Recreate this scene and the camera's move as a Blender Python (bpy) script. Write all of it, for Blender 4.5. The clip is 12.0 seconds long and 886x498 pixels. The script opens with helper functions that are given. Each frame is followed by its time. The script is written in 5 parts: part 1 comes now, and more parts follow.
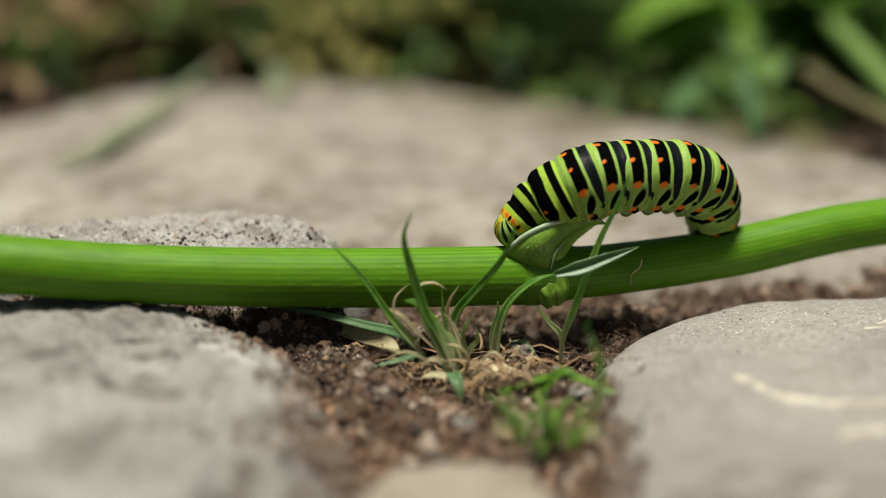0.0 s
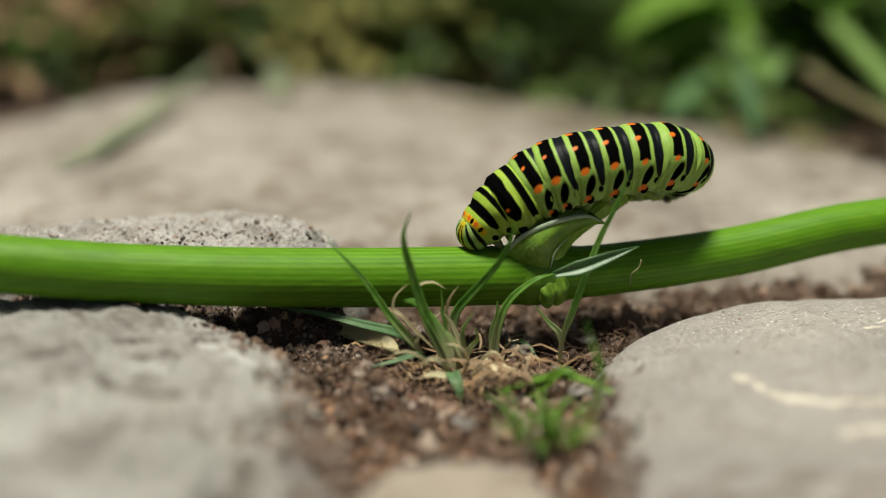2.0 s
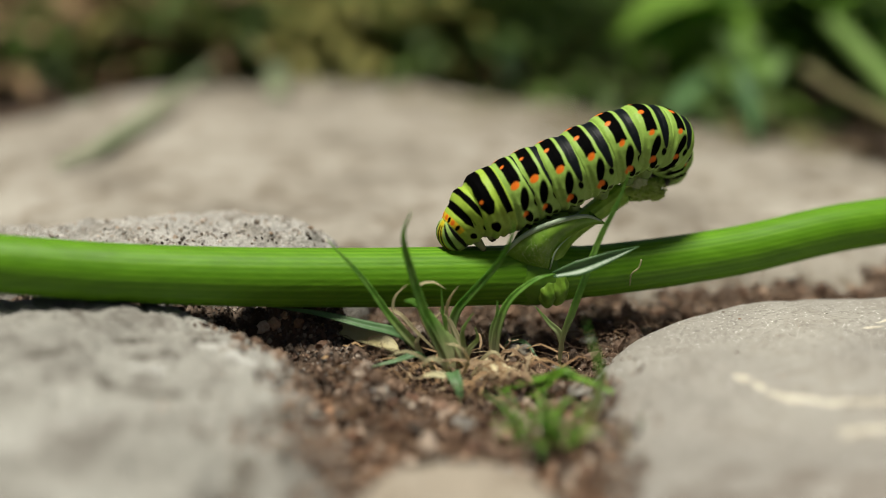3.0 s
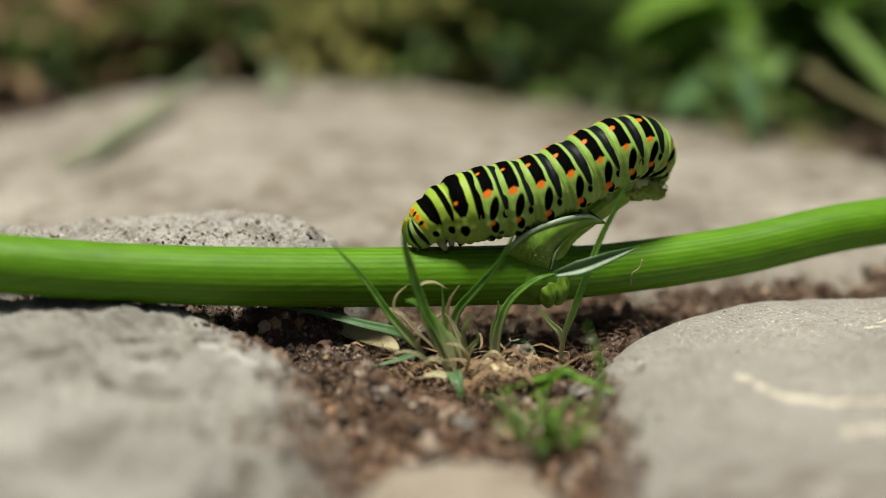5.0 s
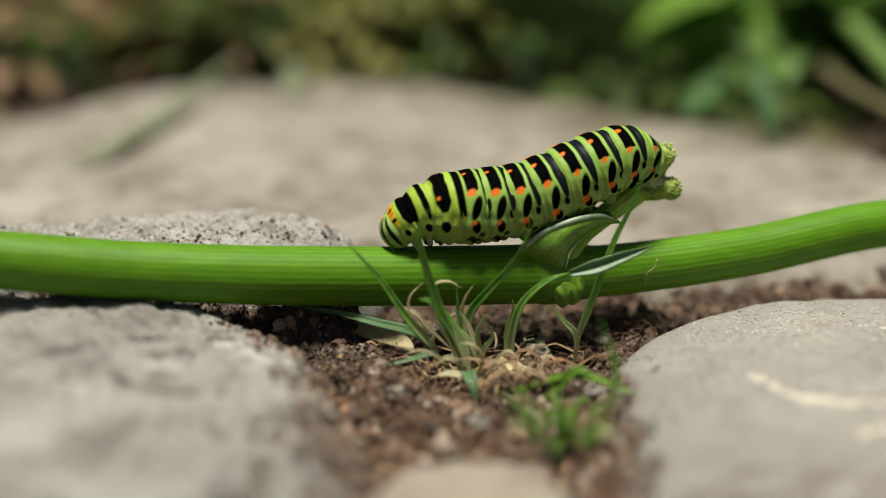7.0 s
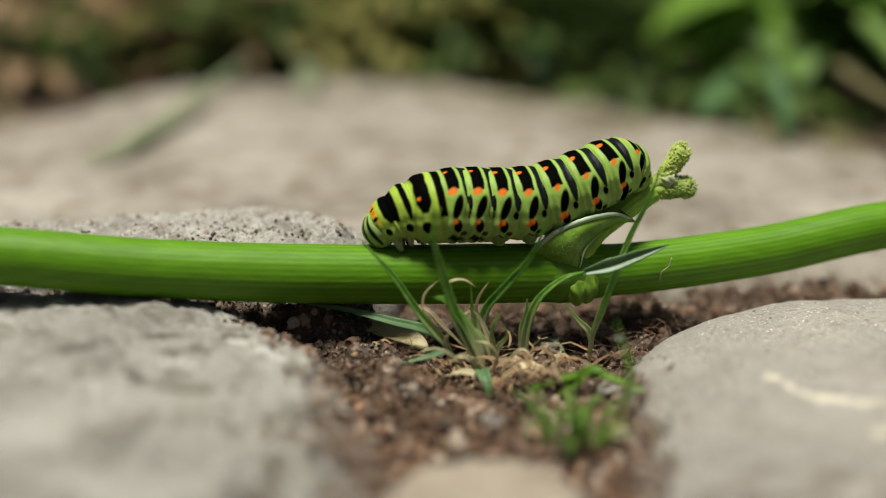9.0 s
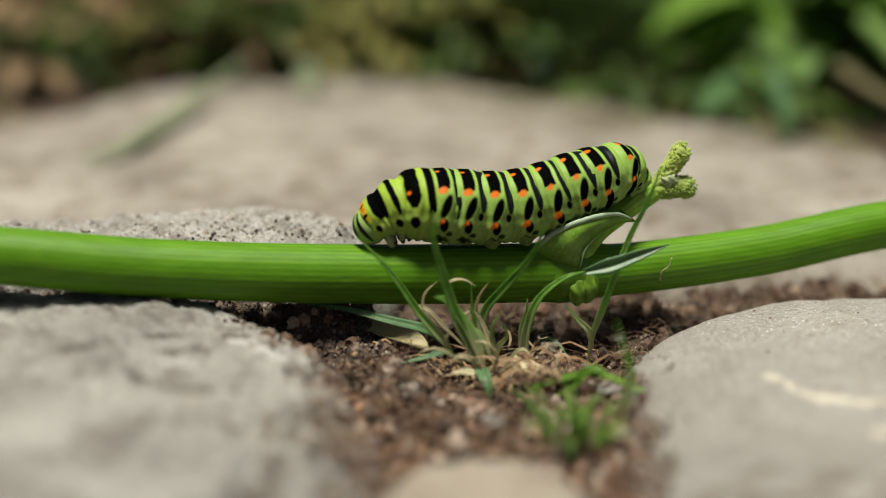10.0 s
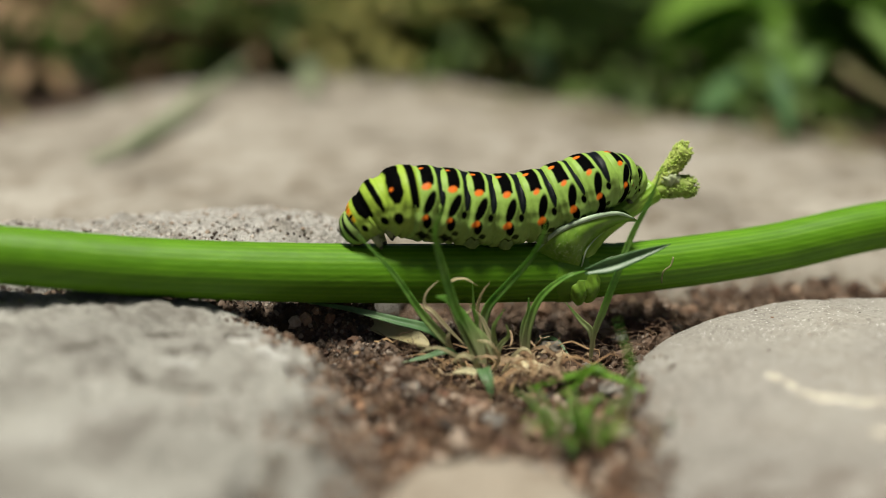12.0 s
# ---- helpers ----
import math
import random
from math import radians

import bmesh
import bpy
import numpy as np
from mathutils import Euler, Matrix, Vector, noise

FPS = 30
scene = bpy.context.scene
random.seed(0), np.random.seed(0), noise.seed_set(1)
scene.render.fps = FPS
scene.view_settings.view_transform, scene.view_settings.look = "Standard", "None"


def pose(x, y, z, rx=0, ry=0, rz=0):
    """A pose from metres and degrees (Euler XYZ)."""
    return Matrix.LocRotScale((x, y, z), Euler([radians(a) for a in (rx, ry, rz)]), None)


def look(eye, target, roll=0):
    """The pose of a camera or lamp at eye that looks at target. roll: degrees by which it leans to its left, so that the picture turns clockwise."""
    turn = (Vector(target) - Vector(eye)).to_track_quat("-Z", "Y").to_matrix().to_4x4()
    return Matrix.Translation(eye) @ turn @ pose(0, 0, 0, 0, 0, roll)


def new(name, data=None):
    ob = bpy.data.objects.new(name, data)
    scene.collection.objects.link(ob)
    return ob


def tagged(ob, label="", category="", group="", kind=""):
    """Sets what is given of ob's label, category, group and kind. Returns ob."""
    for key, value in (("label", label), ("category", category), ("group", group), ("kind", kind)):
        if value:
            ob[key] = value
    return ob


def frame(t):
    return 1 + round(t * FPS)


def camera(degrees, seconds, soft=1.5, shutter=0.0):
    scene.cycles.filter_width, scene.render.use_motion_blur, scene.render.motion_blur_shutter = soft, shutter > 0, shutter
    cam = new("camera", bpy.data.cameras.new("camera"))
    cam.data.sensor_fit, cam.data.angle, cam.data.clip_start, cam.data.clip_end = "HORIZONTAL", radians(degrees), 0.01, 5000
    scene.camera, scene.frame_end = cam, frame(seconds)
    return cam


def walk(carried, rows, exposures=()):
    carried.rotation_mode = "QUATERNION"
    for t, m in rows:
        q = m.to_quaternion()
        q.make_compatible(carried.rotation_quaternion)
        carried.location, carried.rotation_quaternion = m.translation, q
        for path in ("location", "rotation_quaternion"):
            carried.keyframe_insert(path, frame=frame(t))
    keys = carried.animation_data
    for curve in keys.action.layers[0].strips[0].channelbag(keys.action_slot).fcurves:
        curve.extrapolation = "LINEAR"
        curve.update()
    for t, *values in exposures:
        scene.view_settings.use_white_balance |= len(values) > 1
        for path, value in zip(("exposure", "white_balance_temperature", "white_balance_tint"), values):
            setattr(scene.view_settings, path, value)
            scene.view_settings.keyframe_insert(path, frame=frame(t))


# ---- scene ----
from mathutils.bvhtree import BVHTree

# camera on a tripod, panned slowly to the left
cam = camera(32, 12.0, soft=0.7)
cam.data.dof.use_dof = True
cam.data.dof.focus_distance = 0.245
cam.data.dof.aperture_fstop = 5.4
EYE = (0.0, -0.23647, 0.07716)
walk(cam, [(t, pose(*EYE, 74.0 + tilt, 0, pan)) for t, pan, tilt in (
    (0.0, 0.021, 0.010), (0.5, 0.0, 0.0), (1.5, 0.0, 0.0), (3.0, 0.0, 0.0), (4.0, 0.004, -0.003), (5.0, 0.031, -0.010),
    (5.5, 0.094, -0.010), (6.0, 0.199, -0.020), (6.5, 0.377, -0.031), (7.0, 0.597, -0.042), (7.5, 0.80, -0.06), (8.0, 0.97, -0.08),
    (8.5, 1.09, -0.095), (9.0, 1.150, -0.105), (9.5, 1.158, -0.105), (10.0, 1.153, -0.112), (10.5, 1.153, -0.115),
    (11.0, 1.172, -0.125), (11.5, 1.190, -0.130), (12.0, 1.213, -0.136))])

# ---- light: bright, hazy daylight from above and behind ----
world = bpy.data.worlds.new("sky")
scene.world = world
world.use_nodes = True
wn = world.node_tree
sky = wn.nodes.new("ShaderNodeTexSky")
sky.sky_type, sky.sun_disc = "NISHITA", False
sky.dust_density, sky.ozone_density = 5.0, 0.4
sky.sun_elevation, sky.sun_rotation = radians(81.4), radians(-137.7)
wn.links.new(sky.outputs[0], wn.nodes["Background"].inputs[0])
wn.nodes["Background"].inputs[1].default_value = 0.021
sun = new("sun", bpy.data.lights.new("sun", "SUN"))
sun.data.energy, sun.data.angle, sun.data.color = 4.65, radians(14), (1.0, 0.97, 0.86)
sun.matrix_world = look((-0.10, -0.11, 0.98), (0, 0, 0))
scene.view_settings.exposure = 0.41

MM = 0.001


# ---- materials ----
def material(name, rough=0.6, spec=0.5):
    mat = bpy.data.materials.new(name)
    mat.use_nodes = True
    p = mat.node_tree.nodes["Principled BSDF"]
    p.inputs["Roughness"].default_value = rough
    p.inputs["Specular IOR Level"].default_value = spec
    return mat, mat.node_tree, p


def noise_node(nt, scale, detail=6, rough=0.6, vector=None, distortion=0.0):
    n = nt.nodes.new("ShaderNodeTexNoise")
    n.inputs["Scale"].default_value, n.inputs["Detail"].default_value = scale, detail
    n.inputs["Roughness"].default_value, n.inputs["Distortion"].default_value = rough, distortion
    if vector is None:
        vector = nt.nodes.new("ShaderNodeTexCoord").outputs["Object"]
    nt.links.new(vector, n.inputs["Vector"])
    return n.outputs["Fac"]


def ramp(nt, fac, stops):
    r = nt.nodes.new("ShaderNodeValToRGB")
    els = r.color_ramp.elements
    els[0].position, els[0].color = stops[0][0], (*stops[0][1], 1)
    els[1].position, els[1].color = stops[-1][0], (*stops[-1][1], 1)
    for pos, col in stops[1:-1]:
        els.new(pos).color = (*col, 1)
    nt.links.new(fac, r.inputs[0])
    return r.outputs[0]


def blend(nt, mode, fac, a, b):
    m = nt.nodes.new("ShaderNodeMix")
    m.data_type, m.blend_type = "RGBA", mode
    for socket, value in ((m.inputs[0], fac), (m.inputs[6], a), (m.inputs[7], b)):
        if isinstance(value, (int, float)):
            socket.default_value = value
        elif isinstance(value, tuple):
            socket.default_value = (*value, 1)
        else:
            nt.links.new(value, socket)
    return m.outputs[2]


def relief(nt, p, height, distance, strength=1.0, under=None):
    b = nt.nodes.new("ShaderNodeBump")
    b.inputs["Strength"].default_value, b.inputs["Distance"].default_value = strength, distance
    nt.links.new(height, b.inputs["Height"])
    if under is not None:
        nt.links.new(under, b.inputs["Normal"])
    nt.links.new(b.outputs[0], p.inputs["Normal"])
    return b.outputs[0]


def stone_material(name, dark, mid, light, stain, grain=900, speckle=0.35, bump=0.0004, patch=0.55, mica=0.0):
    mat, nt, p = material(name, 0.85, 0.3)
    big = noise_node(nt, 26, 5, 0.6)
    col = ramp(nt, big, [(0.30, dark), (0.5, mid), (0.72, light)])
    mott = ramp(nt, noise_node(nt, 130, 6, 0.65, distortion=0.6), [(0.36, stain), (0.52, (1, 1, 1))])
    col = blend(nt, "MULTIPLY", patch, col, mott)
    fine = noise_node(nt, grain, 4, 0.75)
    col = blend(nt, "MULTIPLY", speckle, col, ramp(nt, fine, [(0.36, (0.2, 0.17, 0.15)), (0.47, (1, 1, 1)), (0.66, (1.3, 1.3, 1.3))]))
    if mica:
        fleck = ramp(nt, noise_node(nt, 2600, 2, 0.5), [(0.665, (0, 0, 0)), (0.70, (1, 1, 1))])
        col = blend(nt, "ADD", mica, col, fleck)
    nt.links.new(col, p.inputs["Base Color"])
    a = relief(nt, p, noise_node(nt, 300, 8, 0.7), bump)
    relief(nt, p, fine, bump * 0.45, 1.0, a)
    return mat


M_SLAB = stone_material("pale sandstone", (0.145, 0.126, 0.10), (0.265, 0.24, 0.20), (0.35, 0.325, 0.28), (0.44, 0.37, 0.29), patch=0.8)
M_LEFT = stone_material("lichened limestone", (0.19, 0.182, 0.16), (0.28, 0.272, 0.243), (0.395, 0.388, 0.36), (0.36, 0.32, 0.30), patch=0.75)
M_RIGHT = stone_material("smooth grey cobble", (0.17, 0.159, 0.141), (0.237, 0.222, 0.196), (0.289, 0.274, 0.24), (0.72, 0.68, 0.65), 1300, 0.5, 0.00018, 0.5, 0.5)
M_ROUGH = stone_material("rough crumbling stone", (0.25, 0.235, 0.21), (0.36, 0.345, 0.315), (0.48, 0.465, 0.435), (0.42, 0.37, 0.31), 1500, 0.6, 0.0007, 0.6, 0.3)
M_TAN_STONE = stone_material("tan fieldstone", (0.215, 0.18, 0.138), (0.285, 0.245, 0.195), (0.35, 0.31, 0.25), (0.6, 0.52, 0.44))
M_LIME = stone_material("pale lime deposit", (0.42, 0.375, 0.28), (0.53, 0.485, 0.385), (0.62, 0.58, 0.48), (0.75, 0.70, 0.64))


M_LICHEN = stone_material("whitish lichen", (0.355, 0.348, 0.318), (0.429, 0.422, 0.392), (0.518, 0.511, 0.488), (0.6, 0.58, 0.55))


M_OLIVE_BROWN = stone_material("olive brown patch", (0.10, 0.086, 0.054), (0.15, 0.13, 0.085), (0.205, 0.18, 0.13), (0.6, 0.55, 0.45))
M_GRIME = stone_material("brownish grime", (0.125, 0.105, 0.088), (0.165, 0.142, 0.12), (0.21, 0.185, 0.16), (0.6, 0.54, 0.5))
M_STAIN_SHADE = stone_material("damp stained and shaded limestone", (0.081, 0.074, 0.063), (0.126, 0.115, 0.096), (0.185, 0.174, 0.148), (0.5, 0.45, 0.4))


def soil_material(name, k=1.0):
    mat, nt, p = material(name, 0.95, 0.2)
    col = ramp(nt, noise_node(nt, 260, 8, 0.75),
               [(0.3, (0.016 * k, 0.011 * k, 0.008 * k)), (0.5, (0.070 * k, 0.048 * k, 0.034 * k)), (0.68, (0.20 * k, 0.15 * k, 0.115 * k))])
    nt.links.new(col, p.inputs["Base Color"])
    relief(nt, p, noise_node(nt, 900, 6, 0.7), 0.0005)
    return mat


M_SOIL = soil_material("dark crumbly soil", 1.25)


def island_material(name, cols, rough=0.8, spec=0.3, grain=1500):
    """Many small pieces, each with a tone of its own."""
    mat, nt, p = material(name, rough, spec)
    geo = nt.nodes.new("ShaderNodeNewGeometry")
    n = len(cols)
    col = ramp(nt, geo.outputs["Random Per Island"], [(i / (n - 1), c) for i, c in enumerate(cols)])
    col = blend(nt, "MULTIPLY", 0.6, col, ramp(nt, noise_node(nt, grain, 4, 0.7), [(0.3, (0.45, 0.42, 0.4)), (0.6, (1.1, 1.1, 1.1))]))
    nt.links.new(col, p.inputs["Base Color"])
    return mat


M_CRUMB = island_material("soil crumbs", [(0.020, 0.013, 0.009), (0.21, 0.13, 0.083), (0.048, 0.027, 0.018), (0.33, 0.228, 0.158), (0.024, 0.015, 0.01), (0.44, 0.36, 0.29), (0.02, 0.013, 0.009), (0.12, 0.066, 0.04)])
M_CLOD = island_material("soil clods", [(0.014, 0.009, 0.007), (0.36, 0.24, 0.165), (0.02, 0.012, 0.009), (0.16, 0.08, 0.048), (0.44, 0.35, 0.275), (0.018, 0.012, 0.008), (0.27, 0.155, 0.093), (0.024, 0.015, 0.011)])
M_DAMP_SHADE = island_material("damp soil and gap shade", [(0.022, 0.016, 0.011), (0.074, 0.05, 0.035), (0.033, 0.023, 0.017), (0.148, 0.107, 0.078), (0.026, 0.018, 0.014), (0.266, 0.222, 0.178)], 0.45, 0.5)
M_LITTER = island_material("dead leaves and grass", [(0.096, 0.063, 0.033), (0.266, 0.2, 0.118), (0.089, 0.104, 0.03), (0.2, 0.141, 0.074), (0.059, 0.041, 0.022), (0.148, 0.148, 0.052), (0.311, 0.252, 0.163)])
M_GRIT = island_material("stone grit", [(0.37, 0.333, 0.289), (0.488, 0.459, 0.414), (0.178, 0.141, 0.111), (0.407, 0.37, 0.326), (0.555, 0.533, 0.496), (0.266, 0.178, 0.111), (0.444, 0.414, 0.37)])
M_FIBRE = island_material("root fibres", [(0.052, 0.028, 0.018), (0.192, 0.115, 0.067), (0.104, 0.059, 0.036), (0.266, 0.185, 0.118)])
M_STRAW = island_material("dry straw", [(0.2, 0.115, 0.056), (0.296, 0.192, 0.096), (0.096, 0.056, 0.03), (0.385, 0.303, 0.185), (0.148, 0.081, 0.041)])


def plant_material(name, a, b, scale=300, rough=0.45, translucent=0.25, foot=None):
    mat, nt, p = material(name, rough, 0.4)
    tc = nt.nodes.new("ShaderNodeTexCoord")
    vec = tc.outputs["Object"]
    info = nt.nodes.new("ShaderNodeObjectInfo")
    col = ramp(nt, noise_node(nt, scale, 5, 0.6, vec), [(0.3, a), (0.7, b)])
    vary = ramp(nt, info.outputs["Random"], [(0, (0.8, 0.85, 0.8)), (1, (1.15, 1.1, 1.1))])
    col = blend(nt, "MULTIPLY", 1.0, col, vary)
    if foot:
        sep = nt.nodes.new("ShaderNodeSeparateXYZ")
        nt.links.new(tc.outputs["Object"], sep.inputs[0])
        up = nt.nodes.new("ShaderNodeMapRange")
        up.inputs["From Min"].default_value, up.inputs["From Max"].default_value = 0.003, 0.0105
        nt.links.new(sep.outputs["Z"], up.inputs["Value"])
        col = blend(nt, "MIX", up.outputs[0], foot, col)
    nt.links.new(col, p.inputs["Base Color"])
    relief(nt, p, noise_node(nt, scale * 3, 4, 0.6, vec), 0.0001, 0.6)
    tr = nt.nodes.new("ShaderNodeBsdfTranslucent")
    nt.links.new(col, tr.inputs[0])
    mix = nt.nodes.new("ShaderNodeMixShader")
    mix.inputs[0].default_value = translucent
    nt.links.new(p.outputs[0], mix.inputs[1])
    nt.links.new(tr.outputs[0], mix.inputs[2])
    nt.links.new(mix.outputs[0], nt.nodes["Material Output"].inputs[0])
    return mat


M_GRASS = plant_material("grass blade", (0.10, 0.30, 0.035), (0.32, 0.58, 0.12), 300, 0.32, 0.5, (0.58, 0.58, 0.33))
M_GRASS_PALE = plant_material("pale bluish grass", (0.096, 0.222, 0.081), (0.2, 0.34, 0.155), 300, 0.35, 0.5)
M_GRASS_FADED = plant_material("faded grass", (0.17, 0.22, 0.12), (0.27, 0.31, 0.19), 60, 0.4, 0.35)
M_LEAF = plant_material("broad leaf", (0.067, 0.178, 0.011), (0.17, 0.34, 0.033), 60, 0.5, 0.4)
M_WEED = plant_material("lacy weed leaf", (0.045, 0.145, 0.012), (0.21, 0.38, 0.045), 300, 0.5, 0.45)
# the deep shade behind the slab is put into this darker green
M_LEAF_SHADE = plant_material("herb leaf with shade in its colour", (0.025, 0.058, 0.007), (0.085, 0.14, 0.018), 60, 0.6, 0.3)
M_LEAF_DRY = plant_material("dead leaf", (0.13, 0.072, 0.037), (0.31, 0.19, 0.095), 90, 0.7, 0.1)
M_LEAF_OLIVE = plant_material("olive herb leaf", (0.115, 0.13, 0.025), (0.33, 0.29, 0.075), 60, 0.6, 0.3)
# sunlight on the large leaves is put into this brighter green
M_LEAF_SUNLIT = plant_material("broad leaf with sunlight in its colour", (0.115, 0.25, 0.018), (0.23, 0.40, 0.06), 60, 0.5, 0.45)
M_TAN = plant_material("dry stalk", (0.34, 0.296, 0.141), (0.488, 0.444, 0.266), 150, 0.6, 0.15)
M_STRAWSTALK = plant_material("weathered stalk", (0.13, 0.115, 0.052), (0.23, 0.20, 0.10), 150, 0.6, 0.15)
M_CREAM = plant_material("bleached straw", (0.58, 0.50, 0.29), (0.78, 0.72, 0.48), 120, 0.6, 0.4)
M_STALK = plant_material("pale green stalk", (0.118, 0.207, 0.044), (0.2, 0.311, 0.089), 150, 0.5, 0.1)
M_BRACT = plant_material("leaf sheath", (0.085, 0.20, 0.014), (0.19, 0.34, 0.04), 400, 0.42, 0.06)
M_RIM = plant_material("pale leaf rim", (0.32, 0.45, 0.29), (0.50, 0.60, 0.44), 500, 0.5, 0.2)
M_STUB = plant_material("side shoot", (0.178, 0.34, 0.022), (0.311, 0.488, 0.067), 500, 0.4, 0.06)
M_FUZZ = plant_material("fuzzy flower remains", (0.34, 0.50, 0.06), (0.60, 0.68, 0.22), 900, 0.8, 0.35)
M_NODE = plant_material("node tissue", (0.085, 0.20, 0.010), (0.24, 0.40, 0.045), 420, 0.4, 0.03)
M_JOINT = plant_material("swollen joint", (0.065, 0.175, 0.005), (0.125, 0.265, 0.014), 300, 0.42, 0.02)
M_PITH = plant_material("torn pale pith", (0.385, 0.459, 0.222), (0.577, 0.614, 0.407), 900, 0.7, 0.2)


def stem_material():
    mat, nt, p = material("ribbed green stem", 0.42, 0.22)
    at = nt.nodes.new("ShaderNodeAttribute")
    at.attribute_name = "rib"
    col = ramp(nt, at.outputs["Fac"], [(0.0, (0.070, 0.185, 0.005)), (0.5, (0.083, 0.208, 0.007)), (1.0, (0.112, 0.25, 0.012))])
    mp = nt.nodes.new("ShaderNodeMapping")
    mp.inputs["Scale"].default_value = (0.12, 1, 1)
    nt.links.new(nt.nodes.new("ShaderNodeTexCoord").outputs["Object"], mp.inputs[0])
    col = blend(nt, "MULTIPLY", 0.5, col, ramp(nt, noise_node(nt, 700, 5, 0.6, mp.outputs[0]), [(0.3, (0.55, 0.6, 0.5)), (0.65, (1.1, 1.1, 1.1))]))
    nt.links.new(col, p.inputs["Base Color"])
    p.inputs["Subsurface Weight"].default_value = 0.03
    p.inputs["Subsurface Radius"].default_value = (0.4, 1.0, 0.15)
    p.inputs["Subsurface Scale"].default_value = 0.001
    relief(nt, p, noise_node(nt, 1500, 4, 0.6, mp.outputs[0]), 0.00012, 0.6)
    return mat


M_STEM = stem_material()


def skin_material():
    mat, nt, p = material("caterpillar skin", 0.46, 0.12)
    at = nt.nodes.new("ShaderNodeAttribute")
    at.attribute_name = "pigment"
    n = noise_node(nt, 1800, 5, 0.65)
    col = blend(nt, "MULTIPLY", 0.35, at.outputs["Color"], ramp(nt, n, [(0.3, (0.6, 0.65, 0.6)), (0.65, (1.1, 1.1, 1.1))]))
    nt.links.new(col, p.inputs["Base Color"])
    nt.links.new(at.outputs["Alpha"], p.inputs["Specular IOR Level"])
    p.inputs["Subsurface Weight"].default_value = 0.04
    p.inputs["Subsurface Radius"].default_value = (0.6, 0.8, 0.2)
    p.inputs["Subsurface Scale"].default_value = 0.0006
    relief(nt, p, n, 0.0001, 0.5)
    return mat


M_SKIN = skin_material()
M_CLAW = plant_material("pale leg", (0.16, 0.20, 0.08), (0.38, 0.42, 0.22), 900, 0.4, 0.1)
M_PROLEG = plant_material("proleg skin", (0.09, 0.15, 0.03), (0.24, 0.36, 0.075), 420, 0.5, 0.0)
M_DARKLEG = plant_material("dark leg tip", (0.015, 0.015, 0.011), (0.044, 0.044, 0.037), 2000, 0.35, 0.0)


# ---- mesh helpers ----
def mesh_object(name, verts, faces, mat, parent=None, smooth=True, label=""):
    me = bpy.data.meshes.new(name)
    me.from_pydata([tuple(v) for v in verts], [], [tuple(f) for f in faces])
    me.materials.append(mat)
    if smooth:
        me.polygons.foreach_set("use_smooth", [True] * len(me.polygons))
    me.update()
    ob = new(name, me)
    if parent is not None:
        ob.parent = parent
    if label:
        ob["label"] = label
    return ob


def thing(name, label, category, place=(0, 0, 0), group=""):
    ob = new(name)
    ob.empty_display_size = 0.005
    ob.location = place
    return tagged(ob, label, category, group)


def grid_faces(rows, cols, closed=True):
    out = []
    for i in range(rows - 1):
        for j in range(cols if closed else cols - 1):
            k = (j + 1) % cols
            out.append((i * cols + j, i * cols + k, (i + 1) * cols + k, (i + 1) * cols + j))
    return out


def spline(points, n):
    """Catmull-Rom through the points (millimetres), n samples, in metres."""
    p = [Vector(q) for q in points]
    p = [p[0] * 2 - p[1]] + p + [p[-1] * 2 - p[-2]]
    out = []
    for s in range(n):
        u = s / (n - 1) * (len(p) - 3)
        i = min(int(u), len(p) - 4)
        t = u - i
        a, b, c, d = p[i:i + 4]
        out.append(0.5 * MM * ((2 * b) + (c - a) * t + (2 * a - 5 * b + 4 * c - d) * t * t + (3 * b - a - 3 * c + d) * t ** 3))
    return out


def tangents(path):
    return [(path[min(i + 1, len(path) - 1)] - path[max(i - 1, 0)]).normalized() for i in range(len(path))]


def tube_data(path, radii, sides=12, shape=None, side=Vector((0, 1, 0))):
    """Rings along a path; shape(i, angle) scales the radius."""
    verts = []
    for i, (c, t) in enumerate(zip(path, tangents(path))):
        b = (side - t * side.dot(t)).normalized()
        n = b.cross(t).normalized()
        if n.z < 0:
            n = -n
        for j in range(sides):
            a = 2 * math.pi * j / sides
            r = radii[i] * (shape(i, a) if shape else 1)
            verts.append(c + (n * math.cos(a) + b * math.sin(a)) * r)
    faces = grid_faces(len(path), sides)
    verts += [path[0], path[-1]]
    k, m = len(verts) - 2, (len(path) - 1) * sides
    faces += [(k, (j + 1) % sides, j) for j in range(sides)]
    faces += [(k + 1, m + j, m + (j + 1) % sides) for j in range(sides)]
    return verts, faces


